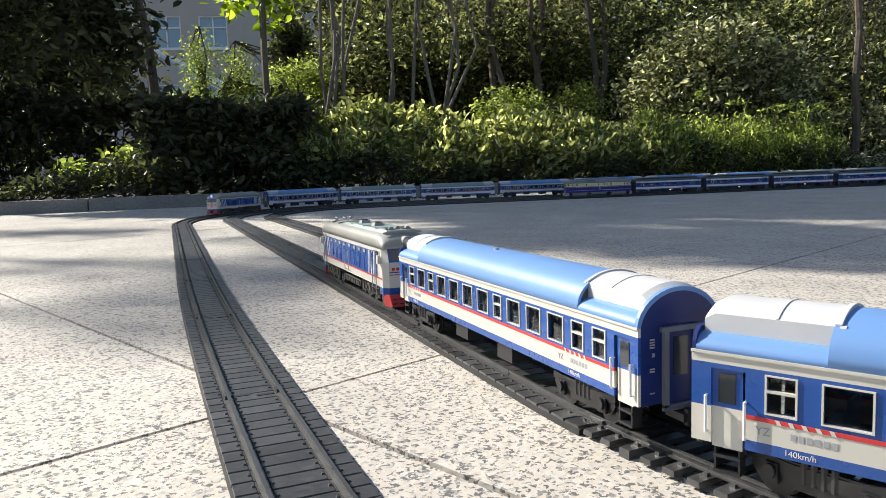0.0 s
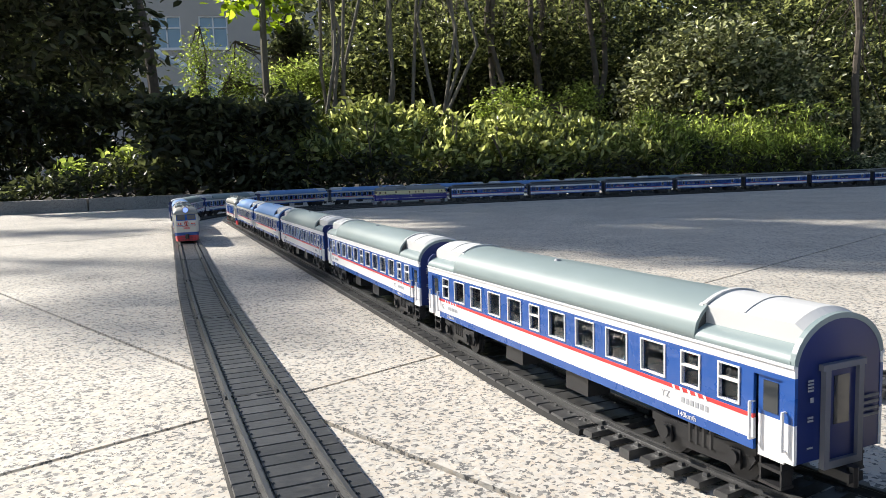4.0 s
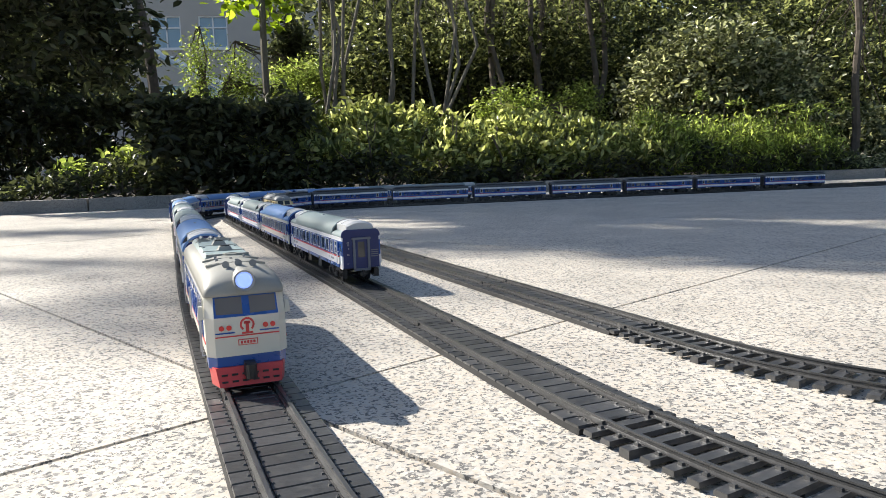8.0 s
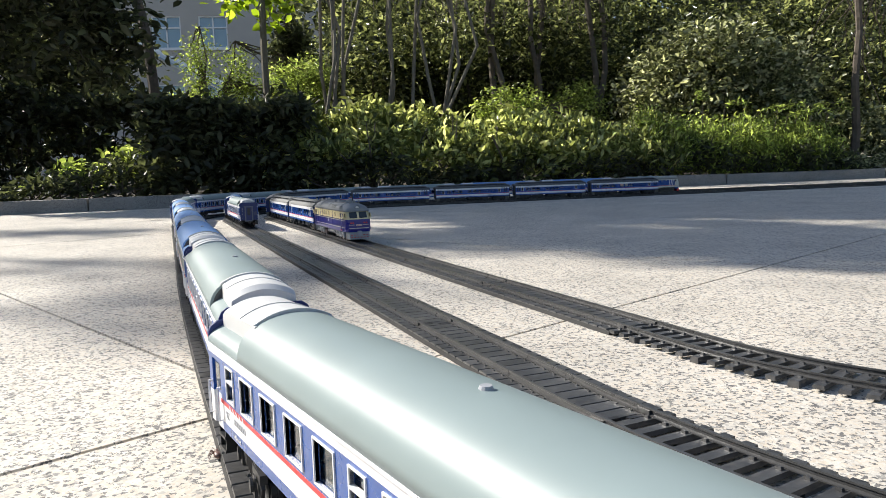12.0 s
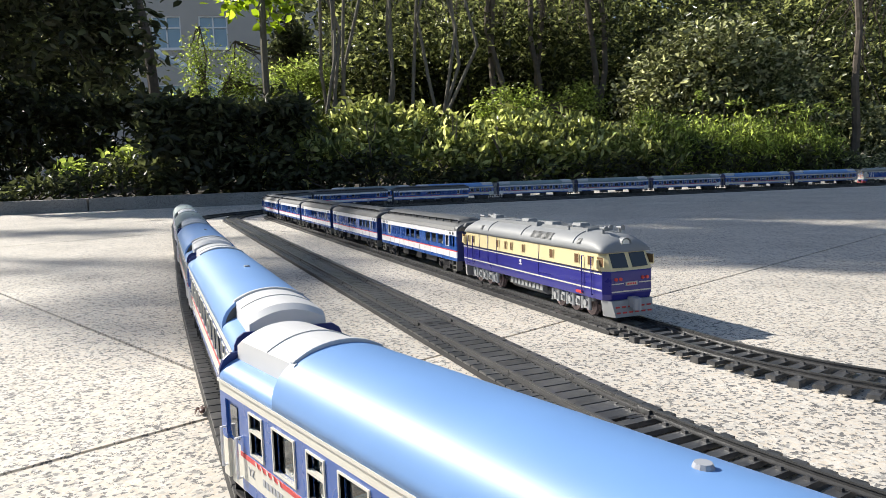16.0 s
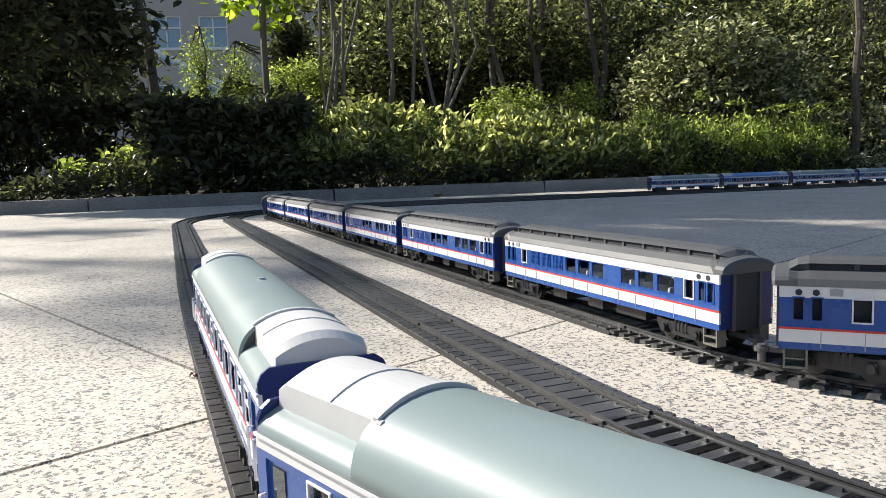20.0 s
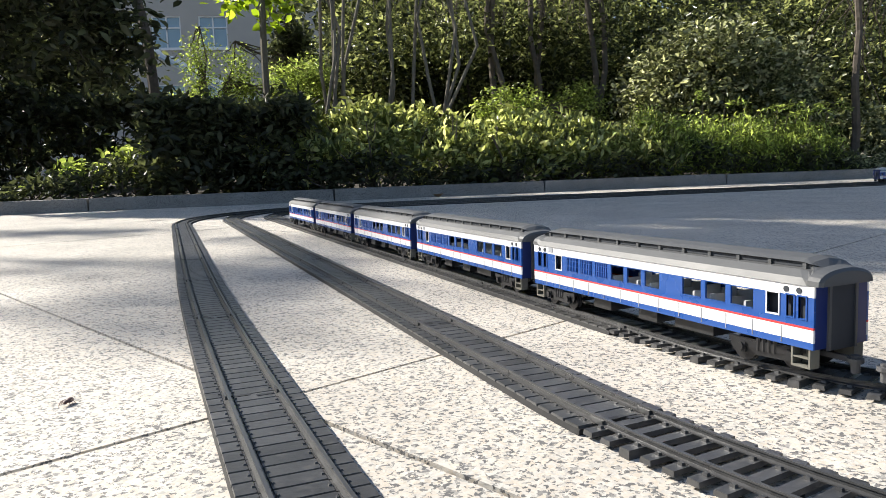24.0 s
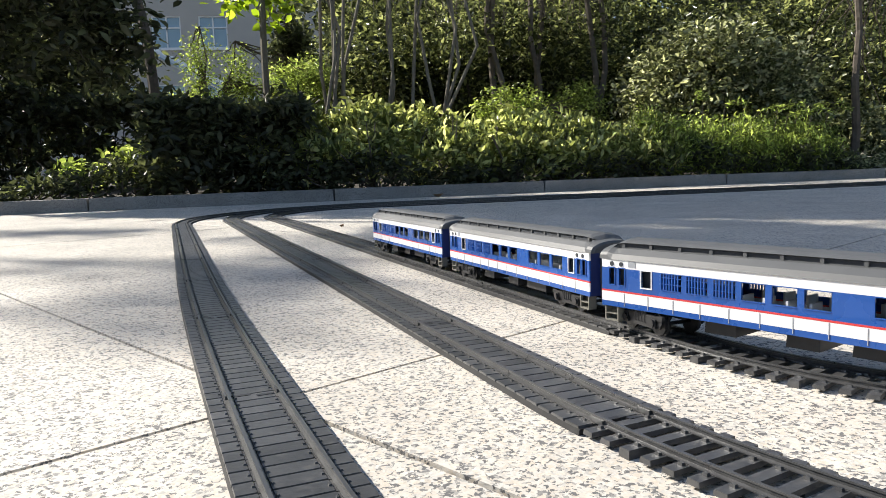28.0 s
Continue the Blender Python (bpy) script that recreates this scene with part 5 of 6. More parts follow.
    box(bm, -LH + 0.016, LH - 0.016, -0.0125, 0.0125, 0.0085, 0.0115)
    part("underframe", bm, BLACK, car)
    return car


# ---------------------------------------------------------------- planting
# chosen sun flecks on the paving, cut free of leaves: x, y, half lengths
SUN_FLECKS = [
    (0.43, 1.22, 0.06, 0.05), (0.48, 1.25, 0.05, 0.03), (0.29, 1.36, 0.07, 0.02), (0.61, 1.39, 0.06, 0.05), (0.30, 1.77, 0.05, 0.02),
    (0.46, 1.61, 0.06, 0.02), (0.69, 1.27, 0.04, 0.03), (0.44, 1.11, 0.03, 0.02),
]


def leaf_mesh(name, pts, size, mat, parent=None, seed=1, ratio=0.42, droop=0.3, tumble=0.45, lift=0.0):
    """Many single leaves, each folded along its midrib, in one mesh."""
    rng = np.random.default_rng(seed)
    pts = np.asarray(pts)
    size = np.broadcast_to(size, len(pts))
    # Leaves whose shadow would fall on a chosen sun fleck are left out.
    down = pts - np.outer(pts[:, 2] / SUNDIR.z, np.array(SUNDIR))
    keep = np.ones(len(pts), bool)
    for gx, gy, ga, gb in SUN_FLECKS:
        keep &= ((down[:, 0] - gx) / (ga + 0.05)) ** 2 + ((down[:, 1] - gy) / (gb + 0.035)) ** 2 > 1
    pts, size = pts[keep], size[keep]
    n = len(pts)
    ln = size * rng.uniform(0.55, 1.3, n)
    az = rng.uniform(0, 2 * np.pi, n)
    el = rng.normal(lift - droop * 0.3, 0.55, n)
    d = np.stack([np.cos(az) * np.cos(el), np.sin(az) * np.cos(el), np.sin(el)], 1)
    up = rng.normal(0, tumble, (n, 3)) + np.array([0, 0, 1.0])
    w = np.cross(d, up)
    w /= np.linalg.norm(w, axis=1)[:, None]
    nn = np.cross(w, d)
    L, Wd = ln[:, None], (ln * ratio)[:, None]
    v = np.empty((n, 6, 3))
    v[:, 0] = pts
    v[:, 1] = pts + d * L * 0.33 + w * Wd * 0.5 + nn * L * 0.07
    v[:, 2] = pts + d * L * 0.70 + w * Wd * 0.40 + nn * L * 0.04
    v[:, 3] = pts + d * L - nn * L * 0.10
    v[:, 4] = pts + d * L * 0.70 - w * Wd * 0.40 + nn * L * 0.04
    v[:, 5] = pts + d * L * 0.33 - w * Wd * 0.5 + nn * L * 0.07
    base = np.arange(n)[:, None] * 6
    idx = np.concatenate([base + np.array([0, 1, 2, 3]), base + np.array([3, 4, 5, 0])], 1).ravel()
    me = bpy.data.meshes.new(name)
    me.vertices.add(n * 6)
    me.vertices.foreach_set("co", v.astype(np.float32).ravel())
    me.loops.add(n * 8)
    me.loops.foreach_set("vertex_index", idx.astype(np.int32))
    me.polygons.add(n * 2)
    me.polygons.foreach_set("loop_start", np.arange(0, n * 8, 8 // 2).astype(np.int32))
    me.update(calc_edges=True)
    me.materials.append(mat)
    ob = new(name, me)
    if parent is not None:
        ob.parent = parent
    return ob


def clumps(rng, centres, spread, per):
    c = np.repeat(np.asarray(centres), per, axis=0)
    return c + rng.normal(0, 1, c.shape) * np.asarray(spread)


def hedge(name, label, u0, u1, v0, v1, h, n, size, mat, seed, ratio=0.42, lumps=0.08, shoots=0.0, base=0.05, tumble=0.85, clump=(0.03, 0.03, 0.022), depth=0.05, slope=0.0, lift=0.0):
    """A clipped or loose hedge: stems inside, leaves thickest near the outside, uneven top."""
    rng = np.random.default_rng(seed)
    top = tagged(new(name), label, "hedge")
    k = n // 14
    u, v = rng.uniform(u0, u1, k), rng.uniform(0, 1, k) ** 1.0
    q = rng.uniform(0, 1, k)
    hh = h * (1 + lumps * (np.sin(u * 3.1 + seed) + 0.7 * np.sin(u * 7.7 + 2 * seed) + 0.5 * np.sin(u * 17.0)))
    pick = rng.uniform(0, 1, k)
    share = 0.45 + 0.6 * slope
    crest = hh * (1 - slope * (1 - v) ** 1.6)
    z = np.where(pick < share, crest * (1 - 0.12 * q), base + (hh * (1 - slope) - base) * q ** 0.75)
    vv = np.where(pick < share, v0 + (v1 - v0) * v, np.where(pick < 0.85, v0 + (v1 - v0) * 0.22 * v, v0 + (v1 - v0) * v))
    swell = np.array([noise.noise((a * 7.0, e * 9.0, seed * 3.7)) + 0.6 * noise.noise((a * 17.0, e * 19.0, seed)) for a, e in zip(u, z)])
    vv = vv + 0.05 * (z / h) ** 2 - depth * swell
    z = z + 0.5 * depth * swell * (pick < share)
    z = z + (rng.uniform(0, 1, k) < 0.12) * shoots * rng.uniform(0, 1, k)
    c = np.array([bed(a, b, e) for a, b, e in zip(u, vv, z)])
    pts = clumps(rng, c, clump, 14)
    pts[:, 2] = np.maximum(pts[:, 2], 0.05)
    lv = leaf_mesh("foliage", pts, size, mat, top, seed, ratio, tumble=tumble, lift=lift)
    lv["kind"] = "stuff"
    bm = bmesh.new()
    for i in range(int((u1 - u0) * 9)):
        a = rng.uniform(u0, u1)
        b = rng.uniform(v0 + 0.05, v1)
        p = bed(a, b, 0.03)
        for _ in range(3):
            t = bed(a + rng.normal(0, 0.10), b + rng.normal(0, 0.06), h * rng.uniform(0.55, 0.95))
            tube(bm, p, t, 0.006, 0.002, n=5, caps=False)
    part("stem_thicket", bm, BARK, top)["kind"] = "stuff"
    return top


def limb(bm, path, r0, r1, n=7):
    """A tapered, slightly crooked stem through the given points."""
    m = len(path)
    rows = []
    for i, p in enumerate(path):
        d = (path[min(i + 1, m - 1)] - path[max(i - 1, 0)]).normalized()
        u = d.orthogonal().normalized()
        w = d.cross(u)
        r = r0 + (r1 - r0) * i / (m - 1)
        rows.append([p + (u * math.cos(2 * math.pi * k / n) + w * math.sin(2 * math.pi * k / n)) * r for k in range(n)])
    loft(bm, rows)


def crooked(rng, a, b, k=6, amp=0.05):
    a, b = Vector(a), Vector(b)
    d = (b - a).length
    return [a.lerp(b, i / (k - 1)) + Vector(rng.normal(0, amp * d * (0.3 if i in (0,) else 1), 3)) * (0 if i == 0 else 1) for i in range(k)]


def tree(name, label, foot, stems, crown, n, size, leaf, bark, seed, spread=0.13, per=26, ratio=0.45, wander=0.018, tumble=0.6, high=1.0):
    """stems: (top, radius) pairs; crown: (centre, radii) blobs filled with leaf clumps on twigs."""
    rng = np.random.default_rng(seed)
    top = tagged(new(name), label, "tree" if "shrub" not in name else "shrub")
    bm = bmesh.new()
    tips = []
    for tip, r in stems:
        f = Vector(foot) + Vector((rng.normal(0, 0.04), rng.normal(0, 0.04), 0))
        path = crooked(rng, f, tip, 8, wander)
        limb(bm, path, r, r * 0.45)
        tips.append(path[-1])
        tips.append(path[5])
    part("trunk", bm, bark, top)
    bm = bmesh.new()
    total = sum(a[1][0] * a[1][1] * a[1][2] for a in crown) or 1
    pts, sizes = [], []
    for c, rad in crown:
        k = max(3, int(n / per * rad[0] * rad[1] * rad[2] / total))
        g = rng.normal(0, 1, (k, 3))
        g /= np.linalg.norm(g, axis=1)[:, None]
        g *= (rng.uniform(0.15, 1, k) ** 0.5)[:, None]
        cc = np.asarray(c) + g * np.asarray(rad)
        pts.append(clumps(rng, cc, (spread, spread, spread * 0.7), per))
        # Larger leaves in the high crowns, to block more sun.
        sizes.append(np.full(len(pts[-1]), size * (high if c[2] > 2.0 else 1.0)))
        for q in cc[:: max(1, k // 14)]:
            src = min(tips, key=lambda t: (t - Vector(q)).length)
            limb(bm, crooked(rng, src, q, 5, 0.05), 0.006, 0.002, 5)
    part("branchwork", bm, bark, top)["kind"] = "stuff"
    lv = leaf_mesh("crown", np.concatenate(pts), np.concatenate(sizes), leaf, top, seed, ratio, tumble=tumble)
    return top


def planting():
    # clipped hedges along the kerb; sun and shade are put into their leaf colours
    hedge("hedge", "dark shaded broad-leaved hedge with dense foliage", 0.20, 0.86, 0.16, 0.62, 0.445, 9500, 0.050, LEAF_SHADE, 3, lumps=0.05)
    hedge("hedge", "low dark shaded foliage at the foot of the lit hedge", 0.80, 1.05, 0.14, 0.26, 0.20, 700, 0.045, LEAF_SHADE, 21, lumps=0.2)
    hedge("hedge", "dark shaded undergrowth under the evergreen tree", -2.6, 0.3, 1.5, 2.1, 0.62, 15000, 0.055, LEAF_SHADE, 4, lumps=0.06)
    hedge("hedge", "loose light green shrub growth with sun on its leaves", -0.17, 0.16, 0.34, 0.44, 0.265, 330, 0.034, LEAF_FINE, 6, ratio=0.5, lumps=0.2, tumble=1.1, base=0.13)
    hedge("hedge", "thin light green growth close behind the kerb", -0.45, 0.24, 0.18, 0.30, 0.10, 110, 0.030, LEAF_FINE, 26, ratio=0.5, lumps=0.3, tumble=1.1, base=0.04)
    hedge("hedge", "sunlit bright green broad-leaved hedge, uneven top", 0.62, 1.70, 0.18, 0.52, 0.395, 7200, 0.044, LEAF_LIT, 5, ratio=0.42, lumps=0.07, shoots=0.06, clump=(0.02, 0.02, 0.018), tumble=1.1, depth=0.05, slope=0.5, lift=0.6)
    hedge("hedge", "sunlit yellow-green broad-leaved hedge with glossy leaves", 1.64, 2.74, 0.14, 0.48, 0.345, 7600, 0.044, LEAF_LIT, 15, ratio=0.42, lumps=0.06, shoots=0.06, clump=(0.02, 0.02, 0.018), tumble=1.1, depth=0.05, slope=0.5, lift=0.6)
    hedge("hedge", "fine-leaved green hedge with upright shoots", 2.58, 3.74, 0.14, 0.42, 0.305, 13000, 0.026, LEAF_FINE, 7, ratio=0.35, lumps=0.08, shoots=0.10, clump=(0.016, 0.016, 0.036), depth=0.06, slope=0.35, lift=0.8)
    hedge("hedge", "pale green low hedge beside a trunk", 4.22, 7.5, 0.45, 1.0, 0.42, 11000, 0.040, LEAF_BUSH, 9, lumps=0.06)
    hedge("hedge", "tufts of pale ground cover behind the kerb", 3.5, 4.5, 0.14, 0.40, 0.10, 1800, 0.030, LEAF_BUSH, 10, base=0.04)
    # Low fringes in the shade tone, darkening the foot of the planting.
    hedge("hedge", "low undergrowth coloured dark like the shaded foot of the hedges", 0.95, 3.76, 0.13, 0.26, 0.15, 6500, 0.034, LEAF_SHADE, 31, lumps=0.25, base=0.045)
    hedge("hedge", "weeds in a shade-dark colour between kerb and evergreen tree", -0.9, 0.3, 0.15, 0.30, 0.12, 2200, 0.034, LEAF_SHADE, 32, lumps=0.3, base=0.045)
    sprays()


def sprays():
    """Feathery shoots with paired leaflets standing out of the fine-leaved hedge."""
    rng = np.random.default_rng(66)
    for k, (u, z, reach) in enumerate(((2.82, 0.42, 0.10), (2.92, 0.45, -0.08), (3.02, 0.40, 0.12), (3.22, 0.37, 0.16), (3.34, 0.39, 0.17), (3.46, 0.36, 0.18), (3.56, 0.39, 0.20), (3.66, 0.36, 0.16), (3.40, 0.34, 0.16))):
        plant = tagged(new("feathery_shoot"), "pale yellow-green feathery shoot above the hedge", "plant", group="feathery shoots")
        a, b, c = bed(u, 0.30, 0.10), bed(u + reach * 0.15, 0.26, z), bed(u + reach, 0.22, z + 0.015)
        path = [a.lerp(b, i / 3) for i in range(4)] + [b.lerp(c, i / 4) + Vector((0, 0, 0.012 * math.sin(math.pi * i / 4))) for i in range(1, 5)]
        bm = bmesh.new()
        limb(bm, path, 0.0024, 0.0008, 5)
        part("stalk", bm, BARK, plant)
        pts = np.array([p.lerp(q, t) + Vector(rng.normal(0, 0.006, 3)) for p, q in zip(path[3:-1], path[4:]) for t in np.arange(0, 1, 0.08)])
        leaf_mesh("spray", pts, 0.026, LEAF_FINE, plant, 660 + k, 0.3, 0.1, 0.25)


def surroundings():
    B = lambda u, v, z=0.0: tuple(bed(u, v, z))
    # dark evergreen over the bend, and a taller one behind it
    # Crowns above 1.8 m are out of view, added to cast shade.
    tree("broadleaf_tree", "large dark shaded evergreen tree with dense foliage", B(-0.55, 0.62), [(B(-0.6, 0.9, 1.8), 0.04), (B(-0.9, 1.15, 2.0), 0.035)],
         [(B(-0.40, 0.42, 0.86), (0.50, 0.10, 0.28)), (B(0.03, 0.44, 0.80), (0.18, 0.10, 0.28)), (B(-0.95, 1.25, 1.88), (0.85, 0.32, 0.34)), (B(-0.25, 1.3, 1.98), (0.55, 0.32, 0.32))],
         36000, 0.055, LEAF_SHADE, BARK, 11, spread=0.06)
    # Its crown at 3.5 m is unseen, added to shade the paving.
    tree("broadleaf_tree", "tall dark evergreen tree behind the hedge, unseen high crown added for shade", B(-1.3, 2.3), [(B(-1.3, 2.3, 3.6), 0.07)],
         [(B(-1.0, 2.5, 0.9), (1.0, 0.4, 0.55)), (B(-1.3, 2.1, 3.5), (0.9, 0.7, 0.5))], 20000, 0.07, LEAF_SHADE, BARK, 12)
    # Crown above 2 m is out of view, set where the paving needs shade.
    tree("broadleaf_tree", "tree with dark trunk, its unseen high loose crown set for shade", B(0.06, 1.41), [(B(0.06, 1.41, 2.7), 0.034)],
         [(B(0.0, 1.4, 2.75), (0.85, 0.6, 0.35)), (B(-0.8, 1.3, 2.4), (0.6, 0.5, 0.3)), (B(0.3, 1.5, 3.4), (0.8, 0.6, 0.4)), (B(-0.12, 1.35, 1.0), (0.13, 0.15, 0.3))], 9000, 0.06, LEAF_TREE, BARK, 14, spread=0.1, high=1.6)
    # unseen tall trees added beside the bed, high loose crowns shaped to dapple paving
    tree("broadleaf_tree", "unseen slender tree, sparse high crown added to dapple the paving", B(-4.59, 2.83), [(B(-4.09, 2.44, 4.7), 0.03), (B(-4.56, 3.41, 4.6), 0.03)],
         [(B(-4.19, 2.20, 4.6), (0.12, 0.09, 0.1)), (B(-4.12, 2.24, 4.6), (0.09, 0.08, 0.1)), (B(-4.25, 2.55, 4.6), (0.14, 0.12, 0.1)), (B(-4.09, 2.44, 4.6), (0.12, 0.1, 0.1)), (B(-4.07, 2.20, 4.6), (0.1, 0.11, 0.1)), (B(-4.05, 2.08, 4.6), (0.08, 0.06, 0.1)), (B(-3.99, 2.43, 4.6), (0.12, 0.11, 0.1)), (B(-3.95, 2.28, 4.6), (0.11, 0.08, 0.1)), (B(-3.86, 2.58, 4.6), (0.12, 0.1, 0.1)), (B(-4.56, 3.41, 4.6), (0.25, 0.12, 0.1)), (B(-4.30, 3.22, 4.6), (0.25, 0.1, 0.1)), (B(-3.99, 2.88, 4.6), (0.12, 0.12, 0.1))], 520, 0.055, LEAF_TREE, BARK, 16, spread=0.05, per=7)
    # Unseen as well: crown pieces placed to shade the far paving.
    tree("broadleaf_tree", "unseen tall tree, spreading high crown added to shade the paving", B(-2.56, 2.39), [(B(-2.26, 1.79, 3.5), 0.045), (B(-2.02, 1.58, 3.5), 0.035)],
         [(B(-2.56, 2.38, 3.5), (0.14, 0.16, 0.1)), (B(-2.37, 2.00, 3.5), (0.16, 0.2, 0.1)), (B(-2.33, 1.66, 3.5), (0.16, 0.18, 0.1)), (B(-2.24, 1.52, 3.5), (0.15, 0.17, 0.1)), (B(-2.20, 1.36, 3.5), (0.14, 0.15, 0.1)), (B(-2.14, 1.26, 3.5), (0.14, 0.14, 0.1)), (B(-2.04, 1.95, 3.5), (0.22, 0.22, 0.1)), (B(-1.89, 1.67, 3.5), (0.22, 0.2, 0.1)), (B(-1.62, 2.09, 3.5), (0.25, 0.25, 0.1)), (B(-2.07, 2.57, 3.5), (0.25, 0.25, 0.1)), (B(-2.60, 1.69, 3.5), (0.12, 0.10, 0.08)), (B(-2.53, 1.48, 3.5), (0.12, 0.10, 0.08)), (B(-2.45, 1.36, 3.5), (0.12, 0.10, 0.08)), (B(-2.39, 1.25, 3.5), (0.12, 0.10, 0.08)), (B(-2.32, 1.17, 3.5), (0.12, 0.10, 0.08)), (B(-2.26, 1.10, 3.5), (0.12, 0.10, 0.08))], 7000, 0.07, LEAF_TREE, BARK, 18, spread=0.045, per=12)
    # slim straight tree with fresh leaves
    tree("young_tree", "slim straight young tree with yellow-green leaves", B(0.70, 2.05), [(B(0.80, 2.05, 3.2), 0.027)],
         [(B(0.60, 2.0, 1.30), (0.12, 0.12, 0.10)), (B(0.86, 2.0, 1.26), (0.16, 0.14, 0.11)), (B(0.8, 2.05, 3.2), (0.5, 0.4, 0.3))], 2600, 0.075, LEAF_YOUNG, PALEBARK, 13, ratio=0.6, wander=0.003, spread=0.05)
    tree("broadleaf_tree", "slim dark tree before the pale building", B(1.02, 3.4), [(B(1.0, 3.4, 1.7), 0.02)],
         [(B(1.0, 3.4, 1.18), (0.16, 0.14, 0.34)), (B(1.16, 3.4, 0.82), (0.14, 0.12, 0.14))], 3000, 0.05, LEAF_SHADE, BARK, 45, spread=0.04)
    # multi-stemmed small trees; crowns above 2 m are unseen, set to shade the paving
    for k, (u, v, seed, tops) in enumerate(((1.14, 1.30, 17, ((-0.05, 0.9), (-0.02, 1.0), (0.02, 1.1), (0.05, 1.05), (-0.10, 1.2), (0.08, 1.0))),
                                            (1.52, 1.25, 19, ((-0.08, 0.9), (0.02, 1.0), (0.10, 1.1))),
                                            (1.80, 1.20, 23, ((0.05, 1.0), (0.10, 1.1), (-0.10, 0.9), (0.0, 1.2))))):
        tree("multi_stem_tree", "small multi-stemmed tree with pale crooked stems", B(u, v), [(B(u + a * 2.2, v + 0.1, 2.6 * b), 0.0125) for a, b in tops],
             [(B(u, v, 2.45), (0.75, 0.5, 0.25)), (B(u - 0.1, v + 0.1, 3.1), (0.7, 0.5, 0.3)), (B(u + 0.12, v + 0.35, 1.08), (0.22, 0.14, 0.22))], 7600, 0.052, LEAF_TREE, PALEBARK, seed, spread=0.09, wander=0.015, high=1.6)
    for k, (u, v, seed, tops) in enumerate(((2.76, 2.0, 29, ((-0.06, 1.0), (0.05, 1.1))), (3.22, 2.0, 31, ((-0.10, 1.0), (0.08, 1.1))), (2.32, 1.8, 33, ((-0.04, 1.0), (0.06, 1.1))))):
        tree("broadleaf_tree", "leafy tree with dark upright stems behind the hedge", B(u, v), [(B(u + a * 2.2, v + 0.1, 2.6 * b), 0.026) for a, b in tops],
             [(B(u, v, 3.4), (0.75, 0.5, 0.25)), (B(u - 0.05, v + 0.2, 1.12), (0.36, 0.2, 0.24))], 7000, 0.048, LEAF_TREE, BARK, seed, spread=0.07, wander=0.012, high=2.0)
    # rounded clipped shrub
    tree("round_shrub", "large rounded grey-green shrub, sun glints put into whitish leaf tones", B(3.5, 1.0), [(B(3.3, 1.0, 0.7), 0.022), (B(3.6, 1.0, 0.75), 0.022), (B(3.2, 0.8, 0.5), 0.012)],
         [(B(3.5, 1.0, 0.53), (0.60, 0.5, 0.46))], 24000, 0.040, LEAF_BUSH, BARK, 37, spread=0.05, tumble=1.0)
    tree("broadleaf_tree", "tree with grey upright trunk forking above the hedge", B(4.16, 0.5), [(B(4.12, 0.5, 2.0), 0.026)],
         [(B(4.1, 0.6, 2.1), (0.8, 0.6, 0.4)), (B(5.2, 1.5, 0.7), (0.5, 0.5, 0.5))], 9000, 0.05, LEAF_TREE, BARK, 41, wander=0.006, high=1.5)
    # light shrubs before the building and behind the hedge
    tree("airy_shrub", "light green airy upright shrub", B(0.31, 2.6), [(B(0.33, 2.6, 1.2), 0.010), (B(0.58, 2.6, 1.1), 0.010)],
         [(B(0.31, 2.6, 0.92), (0.10, 0.1, 0.32)), (B(0.58, 2.6, 0.84), (0.14, 0.12, 0.28)), (B(0.30, 2.6, 0.66), (0.26, 0.2, 0.10)), (B(1.05, 2.7, 0.80), (0.28, 0.2, 0.22))], 11000, 0.026, LEAF_FINE, BARK, 43, spread=0.04)
    tree("low_shrub", "low light green shrub behind the hedge", B(2.28, 1.45), [(B(2.25, 1.45, 0.5), 0.010), (B(2.4, 1.45, 0.5), 0.010)],
         [(B(2.30, 1.45, 0.50), (0.24, 0.15, 0.14)), (B(2.85, 1.6, 0.52), (0.2, 0.15, 0.16))], 4200, 0.028, LEAF_FINE, BARK, 47, spread=0.04)
    # lower wood close behind, its tops in the sun
    for k, (u, v, z, r, seed) in enumerate(((1.75, 3.1, 0.75, 0.75, 81), (2.5, 2.9, 0.85, 0.8, 82), (3.5, 2.9, 0.9, 0.9, 83), (4.6, 2.6, 0.9, 0.9, 84), (5.7, 2.6, 0.9, 0.9, 85), (2.1, 4.0, 1.2, 0.95, 86), (3.3, 4.0, 1.3, 1.0, 87), (4.6, 3.9, 1.3, 1.0, 88), (6.6, 3.4, 1.2, 1.1, 89))):
        tree("undergrowth_shrub", "leafy green undergrowth shrub with lit top", B(u, v), [(B(u - 0.1, v, z * 1.3), 0.02), (B(u + 0.2, v, z * 1.4), 0.018)],
             [(B(u, v, z), (r, 0.5, z * 0.9))], 9000, 0.056, LEAF_TREE, BARK, seed, spread=0.09)
